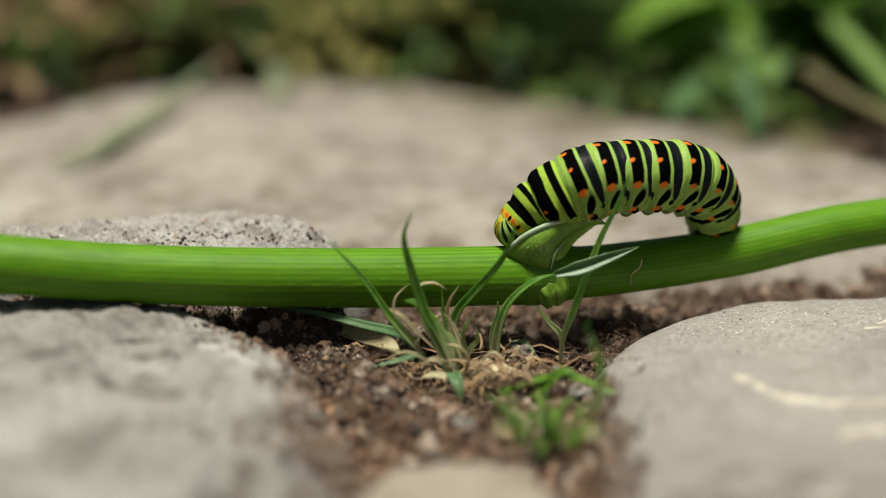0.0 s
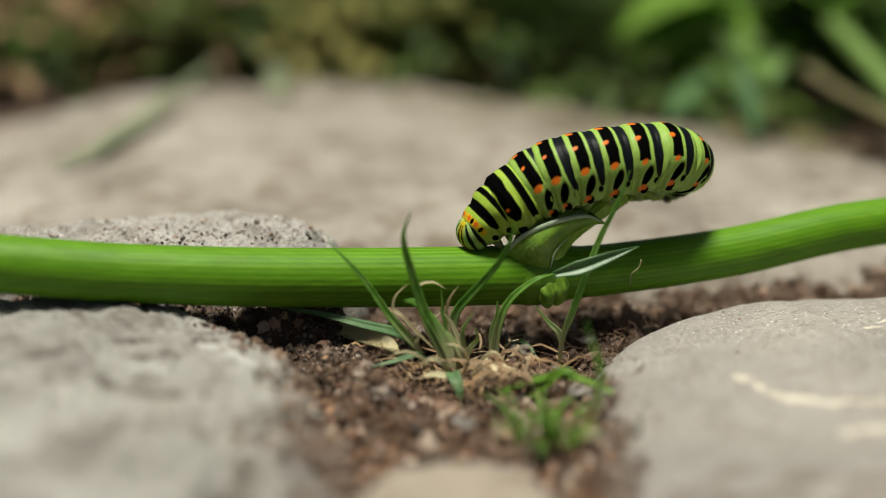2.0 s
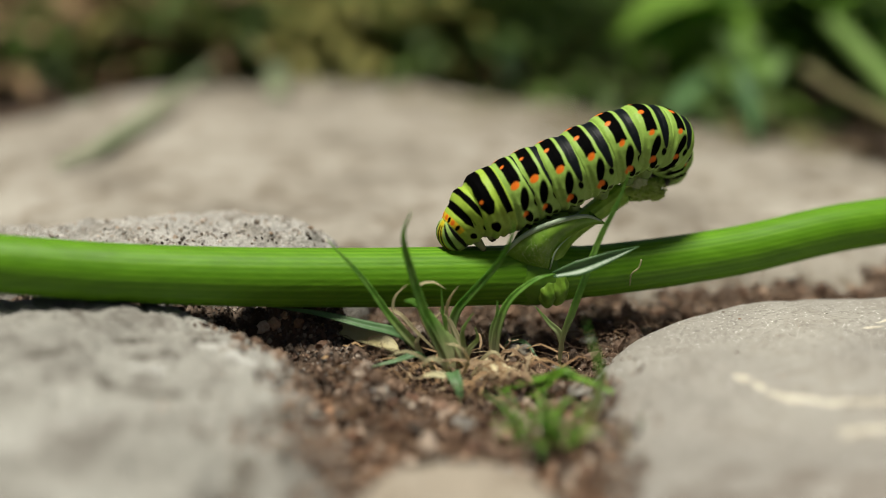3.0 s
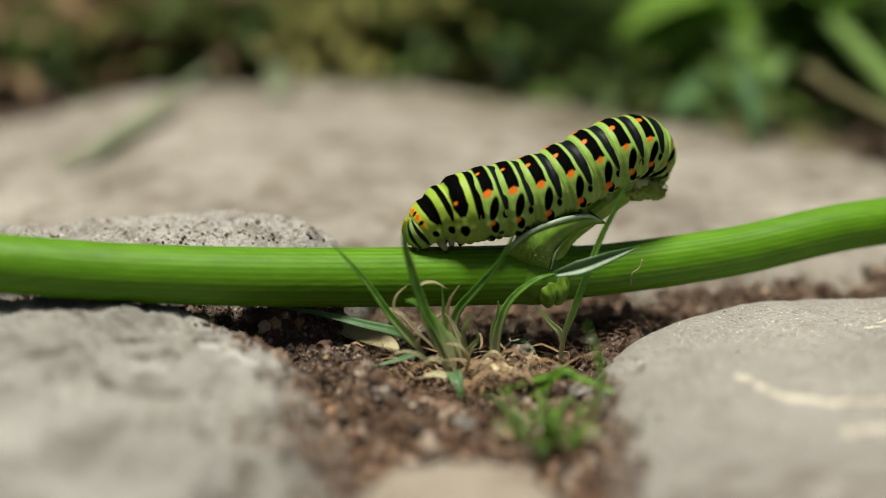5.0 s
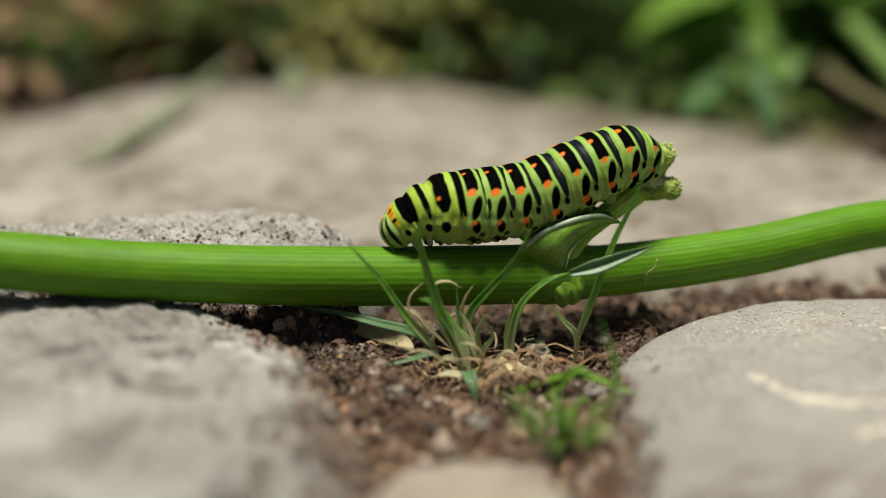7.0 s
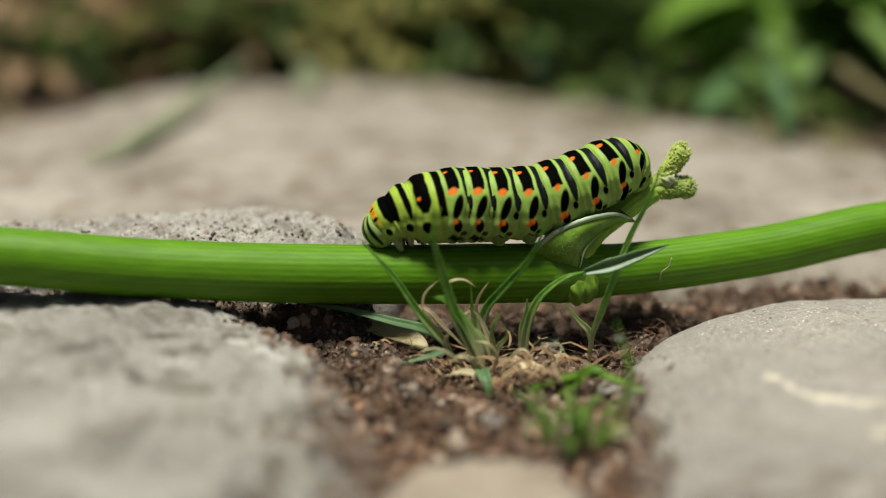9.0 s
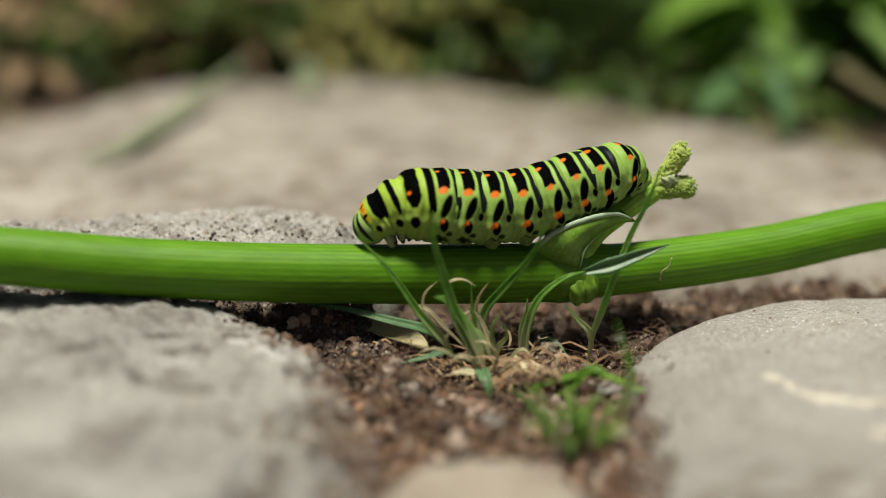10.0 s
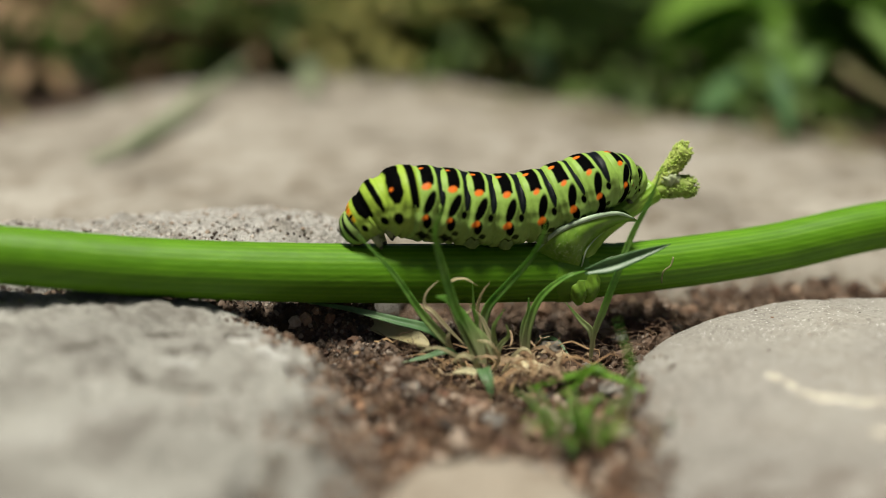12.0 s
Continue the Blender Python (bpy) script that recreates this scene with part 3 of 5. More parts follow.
# ---- the fallen stem with its node, sheath and side shoot ----
def build_stem():
    root = thing("plant_stem", "thick ribbed green plant stem lying across the stones", "plant stem", (0, 0, 0.005))
    off = Vector((0, 0, -0.005))
    pts = [(-150, -38, 25.5), (-108, -27.5, 18.8), (-65.7, -16.9, 11.9), (-49.9, -13.0, 9.4), (-33.4, -8.9, 7.5), (-16.3, -4.6, 6.0), (0.0, -0.5, 4.9), (18.0, 4.0, 4.1), (29.4, 6.8, 4.2), (48.7, 11.7, 5.6), (75.6, 18.4, 9.0), (120, 30, 8)]
    n, sides = 260, 220
    path = [p + off for p in spline(pts, n)]
    radii, ribs = [], []
    for p in path:
        x = p.x * 1000
        r = 4.75 + 0.006 * min(0, x) if x < 10 else 4.75 - 0.55 * min(1, (x - 10) / 12)
        if x > 22:
            r = 4.2 - 0.25 * min(1, (x - 22) / 60)
        r += 0.45 * math.exp(-((x - 16) / 4.0) ** 2)
        radii.append(r * MM)
    rng = random.Random(3)
    phase = [rng.uniform(0.75, 1.25) for _ in range(64)]

    def rib(a):
        q = (a / (2 * math.pi) * 31) % 31
        i = int(q)
        return (1 - abs((q - i) * 2 - 1) ** 1.6) * phase[i]

    def shape(i, a):
        return 1 + 0.007 * rib(a)

    verts, faces = tube_data(path, radii, sides, shape)
    ob = mesh_object("stalk", verts, faces, M_STEM, root)
    attr = ob.data.attributes.new("rib", "FLOAT", "POINT")
    one = [min(1, rib(2 * math.pi * j / sides) * 0.9) for j in range(sides)]
    attr.data.foreach_set("value", one * n + [0.5, 0.5])

    # side shoot that climbs behind the crawling animal
    shoot = [(14.8, 3.6, 2.7), (15.8, 2.6, 5.4), (17.6, 2.8, 8.6), (20.5, 5.0, 10.9), (24.7, 7.5, 13.5), (29.1, 9.5, 16.3)]
    path = [p + off for p in spline(shoot, 48)]
    radii = [MM * (1.75 + 2.7 * max(0, 1 - i / 28) ** 1.3 + 0.35 * max(0, (i - 38) / 9)) for i in range(48)]
    v, f = tube_data(path, radii, 60, lambda i, a: 1 + 0.03 * math.cos(a * 13))
    stub = mesh_object("side_shoot", v, f, M_STUB, root, label="pale green side shoot with a broken end")

    def prong(name, label, pts, radii, seed, count, reach):
        rng = random.Random(seed)
        p = [q + off for q in spline(pts, 16)]
        v, f = tube_data(p, [MM * np.interp(i / 15, (0, 0.5, 1), radii) for i in range(16)], 18, lambda i, a: 1 + 0.08 * math.cos(a * 5 + i * 0.4))
        way = (p[-1] - p[6]).normalized()
        for _ in range(count):
            k = rng.uniform(0.3, 1.0)
            out = Vector([rng.gauss(0, 1) for _ in range(3)]).normalized()
            c = p[int(k * 15)] + out * (0.92 * np.interp(k, (0, 0.5, 1), radii) * MM)
            step = (way * 0.7 + out * rng.uniform(0.3, 1.1)).normalized() * rng.uniform(0.3, reach) * MM
            bv, bf = tube_data([c + step * (q / 3) for q in range(4)], [0.17 * MM, 0.2 * MM, 0.15 * MM, 0.04 * MM], 5)
            q = len(v)
            v += bv
            f += [tuple(i + q for i in g) for g in bf]
        mesh_object(name, v, f, M_FUZZ, stub, label=label)

    prong("bud", "fuzzy yellow-green bud", [(29.1, 9.5, 16.5), (31.1, 10.0, 18.5), (32.8, 10.5, 20.7), (34.2, 11.0, 22.8)], (0.8, 1.4, 1.6), 5, 800, 0.6)
    prong("frayed_tip", "frayed yellow-green broken tip", [(29.1, 9.5, 16.1), (31.4, 10.0, 16.4), (33.5, 10.5, 16.7), (35.3, 10.5, 16.5)], (1.3, 1.7, 1.8), 6, 800, 0.6)
    bm = bmesh.new()
    bmesh.ops.create_uvsphere(bm, u_segments=28, v_segments=18, radius=1)
    for q in bm.verts:
        q.co *= 1 + 0.5 * noise.noise(q.co * 2.2)
        q.co = Vector((q.co.x * 1.5, q.co.y * 1.0, q.co.z * 1.2)) * MM + Vector((31.8, 9.3, 18.1)) * MM + off
    me = bpy.data.meshes.new("pith")
    bm.to_mesh(me)
    bm.free()
    me.materials.append(M_PITH)
    me.polygons.foreach_set("use_smooth", [True] * len(me.polygons))
    ob = new("pith", me)
    ob.parent = stub
    ob["label"] = "torn whitish pith"

    # swollen node and the bud under it
    def bulge(name, label, centre, size, mat, lump=0.05):
        bm = bmesh.new()
        bmesh.ops.create_uvsphere(bm, u_segments=40, v_segments=28, radius=1)
        for q in bm.verts:
            a = math.atan2(q.co.z, q.co.y)
            q.co *= 1 + lump * noise.noise(q.co * 1.8) + 0.008 * math.cos(a * 14)
            q.co = Vector([q.co[k] * size[k] + centre[k] for k in range(3)]) * MM + off
        me = bpy.data.meshes.new(name)
        bm.to_mesh(me)
        bm.free()
        me.materials.append(mat)
        me.polygons.foreach_set("use_smooth", [True] * len(me.polygons))
        ob = new(name, me)
        ob.parent = root
        ob["label"] = label
        return ob

    bulge("node", "swollen green node", (14.4, 2.8, 4.3), (6.2, 5.1, 4.9), M_JOINT)
    bulge("bud_scale", "rounded pale green bud scale", (18.3, -0.2, 3.0), (2.0, 1.7, 2.7), M_NODE, 0.22)
    bulge("bud_scale", "rounded pale green bud scale", (16.7, -1.2, 2.4), (1.5, 1.2, 2.3), M_NODE, 0.22)

    # cupped leaf sheath that clasps the foot of the side shoot, with a pale rim
    n, m = 30, 15
    rim = spline([(9.6, 2.0, 6.0), (9.9, -0.6, 8.9), (13.0, -1.8, 12.2), (17.9, -1.5, 14.3), (22.5, 1.0, 14.5), (25.4, 3.0, 13.2)], n)
    keel = spline([(15.4, 2.5, 3.0), (16.6, -1.4, 6.4), (17.4, -1.8, 9.4), (19.4, 0.0, 11.1), (22.2, 1.5, 12.3), (25.4, 3.0, 13.1)], n)
    far = spline([(11.5, 5.5, 6.0), (11.5, 6.5, 9.0), (14.5, 8.0, 12.4), (18.4, 8.5, 14.0), (22.7, 6.5, 14.3), (25.4, 3.2, 13.2)], n)
    v = []
    for k in (0, 1):
        for i in range(n):
            belly = Vector((0.0, -1.3 * math.sin(math.pi * i / (n - 1)) * MM, 0))
            for j in range(m):
                q = j / (m - 1) * 2
                if q < 1:
                    c = rim[i].lerp(keel[i], q) + belly * math.sin(math.pi * q) * 0.8
                else:
                    c = keel[i].lerp(far[i], q - 1) + Vector((0.8 * MM, 0, -0.6 * MM)) * math.sin(math.pi * (q - 1))
                v.append(c + off + Vector((0.02, 0.12, 0.08)) * MM * k)
    f = grid_faces(n, m, False)
    f += [tuple(a + n * m for a in g)[::-1] for g in f]
    for i in range(n - 1):
        f += [(i * m, i * m + n * m, (i + 1) * m + n * m, (i + 1) * m), ((i + 1) * m - 1, (i + 2) * m - 1, (i + 2) * m - 1 + n * m, (i + 1) * m - 1 + n * m)]
    sheath = mesh_object("leaf_sheath", v, f, M_BRACT, root, label="cupped dark green leaf sheath")
    rng = random.Random(9)
    hv, hf = [], []
    for _ in range(360):
        i, j = int(rng.triangular(3, 15, 7)), rng.uniform(1.5, 7)
        c = Vector(v[i * m + int(j)]).lerp(Vector(v[i * m + int(j) + 1]), j % 1).lerp(Vector(v[(i + 1) * m + int(j)]), rng.random())
        way = Vector((rng.uniform(-0.8, 0.5), rng.uniform(-0.7, -0.1), rng.uniform(-0.6, 1.0))).normalized() * rng.uniform(0.15, 0.4) * MM
        bv, bf = tube_data([c, c + way * 0.5, c + way + Vector((0.1, 0, 0.1)) * MM], [0.010 * MM, 0.009 * MM, 0.004 * MM], 4, side=Vector((0.9, 0.1, 0.3)))
        q = len(hv)
        hv += bv
        hf += [tuple(a + q for a in g) for g in bf]
    tagged(mesh_object("hairs", hv, hf, M_PITH, sheath), "fine whitish hairs", kind="stuff")
    v, f = tube_data([p + off for p in rim], [0.44 * MM * math.sin(math.pi * (0.02 + 0.95 * i / (n - 1))) ** 0.6 for i in range(n)], 10)
    mesh_object("rim", v, f, M_RIM, sheath, label="pale whitish green rim")
    v, f = tube_data([p + off + Vector((0.35, 0.1, -0.1)) * MM for p in keel[4:20]], [0.15 * MM * math.sin(math.pi * (0.1 + 0.88 * i / 15)) for i in range(16)], 8)
    mesh_object("membrane_edge", v, f, M_RIM, sheath, label="thin pale membrane along the keel")
    v, f = tube_data([p + off for p in spline([(30.2, 2.0, 2.7), (30.3, 1.2, 4.8), (31.4, 1.0, 5.9), (31.8, 1.0, 7.3)], 14)], [0.13 * MM] * 14, 6)
    mesh_object("hair", v, f, M_TAN, root, label="curled tan root hair")


build_stem()


# ---- grass in the joint ----
def build_tuft(name, label, place, blades):
    root = thing(name, label, "grass", [c * MM for c in place], "grass in the joint")
    off = Vector(place) * MM
    for points, width, mat, facing, *fold in blades:
        v, f = blade_data(points, width, facing, *fold)
        mesh_object("blade", [p - off for p in v], f, mat, root)
    return root


FRONT = (0.12, -0.9, 0.5)
build_tuft("grass_tuft", "small tuft of narrow green grass blades before the stem", (-2, -11, -8), [
    ([(-3.4, -9.0, -5.0), (-4.9, -10.0, -2.7), (-8.2, -11.0, 1.7), (-12.4, -12.0, 8.4), (-17.5, -13.0, 14.6)], 1.5, M_GRASS, FRONT),
    ([(1.4, -14.0, -7.1), (-0.8, -14.0, -1.8), (-3.1, -14.5, 4.3), (-4.8, -15.0, 10.2), (-5.9, -16.0, 15.8), (-4.6, -18.0, 20.4)], 1.7, M_GRASS, FRONT),
    ([(1.6, -13.0, -6.7), (0.5, -13.0, -3.1), (-1.6, -13.5, 1.2), (-4.2, -14.0, 4.6), (-5.8, -15.0, 5.6)], 2.7, M_GRASS, (0.5, -0.6, 0.8)),
    ([(2.0, -8.0, -6.7), (1.4, -8.0, -2.0), (2.1, -8.0, 1.5), (4.6, -9.0, 5.0), (8.4, -11.0, 10.2), (10.2, -13.0, 14.6), (10.6, -15.0, 18.0)], 1.5, M_GRASS, FRONT),
    ([(-3.9, -9.5, -4.5), (-6.9, -9.5, -1.7), (-12.6, -9.0, -0.3), (-19.7, -8.0, 1.2), (-26.7, -8.0, 2.3)], 1.7, M_GRASS_PALE, (0.1, -0.8, 0.9)),
    ([(-2.1, -13.0, -4.9), (-4.2, -14.0, -3.6), (-7.2, -14.5, -4.3), (-12.0, -15.0, -5.3)], 1.3, M_GRASS_PALE, (0, -0.7, 1)),
    ([(1.4, -16.0, -5.6), (1.6, -18.0, -5.3), (2.4, -20.0, -6.8), (2.7, -20.6, -9.5)], 2.2, M_GRASS_PALE, (0, -1, 0.6)),
    ([(-1.2, -9.0, -4.5), (-4.3, -10.0, -0.9), (-6.3, -10.5, 1.6), (-7.6, -10.5, 2.7), (-7.3, -10.5, 4.8), (-5.4, -10.5, 6.8)], 0.7, M_CREAM, FRONT),
    ([(-1.2, -9.0, -3.6), (-3.4, -9.5, 1.2), (-3.8, -10.0, 6.0), (-1.6, -10.0, 6.9), (0.5, -10.0, 5.8)], 0.6, M_CREAM, FRONT),
    ([(1.4, -9.0, -2.6), (0.5, -9.0, 1.1), (1.0, -9.5, 4.0), (2.4, -10.0, 6.4)], 0.6, M_CREAM, FRONT),
    ([(2.8, -8.0, -6.7), (1.4, -8.0, -3.0), (0.1, -8.0, 0.7), (-0.3, -8.5, 6.0)], 1.0, M_GRASS, FRONT),
    ([(3.6, -10.0, -7.9), (3.0, -10.0, -4.1), (1.4, -10.0, 0.0), (0.2, -10.5, 2.0)], 1.0, M_CREAM, FRONT),
    ([(-1.2, -12.0, -7.1), (-3.0, -12.5, -5.1), (-4.0, -13.0, -2.1), (-3.4, -13.0, -0.3)], 1.2, M_CREAM, FRONT),
    ([(3.2, -11.0, -7.0), (4.0, -11.0, -3.8), (5.3, -11.5, -1.8), (4.9, -12.0, 0.3)], 0.9, M_GRASS, FRONT),
    ([(4.9, -14.0, -6.8), (7.4, -15.0, -5.5), (10.8, -16.0, -5.4), (13.4, -17.0, -6.3)], 1.6, M_CREAM, (0, -0.6, 1)),
    ([(1.4, -17.0, -6.2), (-1.2, -18.0, -5.3), (-3.3, -19.0, -5.2)], 1.4, M_CREAM, (0, -0.6, 1)),
    ([(5.8, -12.0, -5.3), (8.3, -13.0, -5.6), (12.2, -15.0, -6.7)], 1.8, M_CREAM, (0, -0.6, 1)),
    ([(0.2, -10.5, -7.5), (-0.4, -11.0, -3.5), (0.4, -11.5, 0.8), (-0.6, -12.0, 3.4)], 1.0, M_GRASS, FRONT),
    ([(2.2, -10.5, -7.8), (3.2, -11.0, -4.2), (3.0, -11.5, -0.5), (4.6, -12.0, 2.6)], 1.0, M_GRASS, FRONT),
    ([(-0.6, -13.0, -8), (-2.2, -14.0, -4.8), (-5.4, -15.0, -2.6), (-8.4, -15.5, -3.2)], 0.7, M_CREAM, FRONT),
    ([(2.2, -14.0, -8), (3.8, -15.0, -4.2), (2.4, -16.0, -1.4), (0.2, -16.0, -1.0)], 0.6, M_CREAM, FRONT),
    ([(0.8, -14.5, -8), (0.2, -15.5, -4.6), (-1.8, -16.5, -3.2), (-3.4, -16.5, -4.6)], 0.9, M_CREAM, FRONT),
    ([(2.4, -11.0, -6.0), (1.2, -11.4, -3.2), (-0.2, -11.8, -0.6), (-1.4, -12.0, 1.4), (-0.4, -12.0, 2.6)], 1.2, M_CREAM, (0.4, -0.7, 0.7)),
    ([(3.4, -11.0, -7.0), (2.4, -11.4, -4.0), (1.0, -11.8, -1.4), (-0.6, -12.2, 0.2)], 1.5, M_GRASS, (0.5, -0.6, 0.8)),
    ([(4.2, -12.0, -8), (6.4, -12.5, -4.4), (8.0, -13.0, -3.4), (9.6, -13.5, -5.2)], 0.6, M_CREAM, FRONT)])
build_tuft("grass_sprig", "slender grass sprig leaning over the stem's node", (8, -9, -8), [
    ([(8.0, -9.0, -9), (8.0, -9.0, -6.4), (8.3, -9.0, -1.7), (10.1, -9.0, 3.4), (14.0, -9.0, 6.9), (17.8, -8.0, 7.8)], 1.5, M_GRASS, FRONT),
    ([(17.0, -8.1, 7.5), (21.5, -7.6, 8.6), (25.9, -7.0, 10.1), (30.4, -6.0, 11.5)], 2.4, M_GRASS_PALE, (0.1, -0.9, 0.35), 0.34),
    ([(7.6, -9.0, -8.5), (7.7, -9.0, -1.7), (8.4, -9.0, 1.1), (8.4, -9.0, 3.6)], 1.2, M_GRASS, FRONT),
    ([(9.5, 0.0, -8.5), (11, 0.5, -6.6), (13.4, -1.0, -6.3), (15.6, -4.0, -8.4)], 1.1, M_GRASS_PALE, (0, -0.6, 1))])
build_tuft("grass_sprig", "thin dark grass sprig standing beside the node", (18.6, -6, -8), [
    ([(18.4, -5.5, -9), (18.8, -6.0, -3.7), (20.1, -6.4, 0.5), (22.4, -7.0, 7.8), (24.2, -7.2, 13.3), (26.2, -8.0, 18.0), (27.5, -8.5, 21.7), (28.2, -9.0, 24.4)], 1.2, M_GRASS, FRONT),
    ([(19.0, -5.0, -6), (18.3, -5.4, -3.0), (16.7, -5.8, -1.1), (14.3, -6.4, 2.0)], 1.2, M_GRASS, FRONT)])
build_tuft("grass_sprig", "bright curved grass sprig low over the soil", (13, -24, -7.0), [
    ([(12, -23, -7.0), (8.6, -22.0, -6.6), (13.0, -24.0, -4.0), (17.8, -26.0, -2.5), (22.3, -30.0, -2.5), (25.4, -32.0, -4.0), (25.2, -34.0, -7.4)], 1.3, M_LEAF, (0, -0.6, 1)),
    ([(12, -24, -7.0), (15, -25, -4.0), (17.5, -26, -1.6), (20, -27, -2.4)], 1.8, M_LEAF, (0, -0.8, 0.8)),
    ([(20.0, -36, -7.0), (20.4, -38.0, -3.7), (21.6, -38.0, 2.2), (19.3, -38.0, 10.0)], 1.6, M_GRASS, FRONT),
    ([(25.2, -47.0, -7.2), (25.5, -47.0, -3.1), (26.5, -48.0, 1.1)], 0.8, M_GRASS_PALE, FRONT),
    ([(24.3, -50.0, -5.5), (23.7, -50.0, -1.8), (22.9, -51.0, 1.4)], 0.7, M_CREAM, FRONT)])


loose_leaf = blade_data([(-18.2, -3.0, -2.4), (-13.2, -5.0, -3.2), (-8.8, -7.5, -4.2), (-6.6, -9.5, -5.6)], 4.4, (0.15, -0.6, 1), 0.12)
tagged(mesh_object("dead_leaf", *loose_leaf, M_TAN), "pale yellowish dead leaf lying on the soil under the stem", "dead leaf")


def build_moss():
    rng = random.Random(8)
    root = thing("weed_seedling", "small bright green weed seedling on the soil", "weed", (13.5 * MM, -40 * MM, -9 * MM))
    off = Vector((13.5, -40, -9)) * MM
    for _ in range(58):
        a, r = rng.uniform(0, 6.3), rng.uniform(1.5, 8.5)
        x, y = 13.5 + math.cos(a) * r * 0.3, -40 + math.sin(a) * r * 0.4
        pts = [(x, y, -9), (13.5 + math.cos(a) * r * 0.7, -40 + math.sin(a) * r, -5 + rng.uniform(-1, 3)), (13.5 + math.cos(a) * r * 1.2, -40 + math.sin(a) * r * 1.5, -5.5 + rng.uniform(-1.5, 4.5))]
        v, f = blade_data(pts, rng.uniform(0.35, 0.85), (0, -0.5, 1), n=10)
        mesh_object("leaf", [p - off for p in v], f, M_WEED, root)


build_moss()


# ---- blades lying on the slab ----
def loose_blade(name, label, points, width, mat, facing=(0, -0.5, 1)):
    v, f = blade_data(points, width, facing)
    ob = mesh_object(name, v, f, mat)
    return tagged(ob, label, "grass", "grass behind the slab")


loose_blade("wild_grass", "long pale green grass blade lying on the slab", [(-84.5, 93.0, 1.3), (-78.3, 110, 1.6), (-74.2, 137, 2.2), (-71.3, 157, 4.2), (-66.0, 169, 7.6), (-61.0, 178, 11.8)], 5.0, M_GRASS_FADED)
loose_blade("wild_grass", "short pale grass blade over the slab's edge", [(-44.3, 172, 1.8), (-45.2, 180, 4), (-46.2, 190, 7.6), (-46, 205, 4)], 6.0, M_GRASS_FADED)
loose_blade("wild_grass", "drooping pale bluish blade hanging onto the slab", [(75.0, 152, 14), (75.3, 141, 7.0), (74.6, 129, 2.6), (73.6, 118, 1.4)], 5.0, M_GRASS_PALE, FRONT)
loose_blade("wild_grass", "short pale blade at the slab's edge", [(57, 148, 1.6), (63, 160, 4), (69.2, 172, 6.5), (80, 190, 4)], 6.0, M_GRASS_PALE)
loose_blade("wild_grass", "short pale blade at the slab's edge", [(20, 196, 1.6), (19, 205, 8), (15, 215, 16)], 6.0, M_GRASS_PALE)


def stalk(name, label, points, r, mat):
    v, f = tube_data(spline(points, 24), [r * MM * (1 - 0.3 * i / 23) for i in range(24)], 12)
    tagged(mesh_object(name, v, f, mat), label, "stalk")


stalk("dry_stalk", "dry tan stalk leaning across the plants", [(108.9, 105.0, 6.4), (103.8, 120.0, 7.0), (99.7, 140.0, 8.2), (94.7, 165.0, 11.1)], 1.9, M_STRAWSTALK)
stalk("green_stalk", "pale green stalk leaning across the plants", [(110.4, 102.0, 7.1), (106.0, 130.0, 13.7), (104.0, 160.0, 19.5), (102.6, 200.0, 24.0), (99.3, 240.0, 28.6)], 3.0, M_STALK)


# ---- herbs behind the slab ----
def leaf_data(rng, base, way, length, width, droop):
    up = Vector((0, 0, 1))
    side = way.cross(up).normalized()
    verts, n, cols = [], 8, 5
    for sgn in (1, -1):
        for i in range(n):
            s = i / (n - 1)
            w = width * 0.5 * (math.sin(math.pi * s ** 0.8) * 0.96 + 0.04)
            c = base + way * (length * s) + up * (-droop * length * s * s)
            for j in range(cols):
                q = (j / (cols - 1) - 0.5) * 2
                verts.append((c + side * (q * w) + up * (abs(q) * w * 0.3 + sgn * 0.15)) * MM)
    faces = grid_faces(n, cols, False)
    faces += [tuple(k + n * cols for k in f)[::-1] for f in faces]
    for i in range(n - 1):
        for j, flip in ((0, False), (cols - 1, True)):
            a, b = i * cols + j, (i + 1) * cols + j
            q = (a, b, b + n * cols, a + n * cols)
            faces.append(q[::-1] if flip else q)
    return verts, faces


def build_herb(name, label, x, y, spread, height, leaves, mat, size, seed):
    rng = random.Random(seed)
    z0 = soil_height(x * MM, y * MM) * 1000
    root = thing(name, label, "plant", (x * MM, y * MM, z0 * MM), "herbs behind the slab")
    off = Vector((x, y, z0)) * MM
    verts, faces = [], []
    sv, sf = [], []
    for _ in range(leaves):
        a, r = rng.uniform(0, 6.3), spread * math.sqrt(rng.random())
        h = height * rng.uniform(0.15, 1.0)
        p = Vector((x + r * math.cos(a), y + r * math.sin(a), z0 + h))
        way = Vector((math.cos(a) + rng.uniform(-0.6, 0.6), math.sin(a) + rng.uniform(-0.6, 0.6), rng.uniform(-0.1, 0.7))).normalized()
        v, f = leaf_data(rng, p, way, size * rng.uniform(0.6, 1.3), size * rng.uniform(0.3, 0.6), rng.uniform(0.1, 0.7))
        k = len(verts)
        verts += [q - off for q in v]
        faces += [tuple(i + k for i in q) for q in f]
        if rng.random() < 0.5:
            v, f = tube_data([q - off for q in spline([(x + rng.uniform(-2, 2), y + rng.uniform(-2, 2), z0), (x + (p.x - x) * 0.4, y + (p.y - y) * 0.4, z0 + h * 0.6), tuple(p)], 7)], [0.6 * MM] * 7, 5)
            k = len(sv)
            sv += v
            sf += [tuple(i + k for i in q) for q in f]
    tagged(mesh_object("foliage", verts, faces, mat, root), kind="stuff")
    if sv:
        tagged(mesh_object("stalk_tangle", sv, sf, M_STALK, root), kind="stuff")


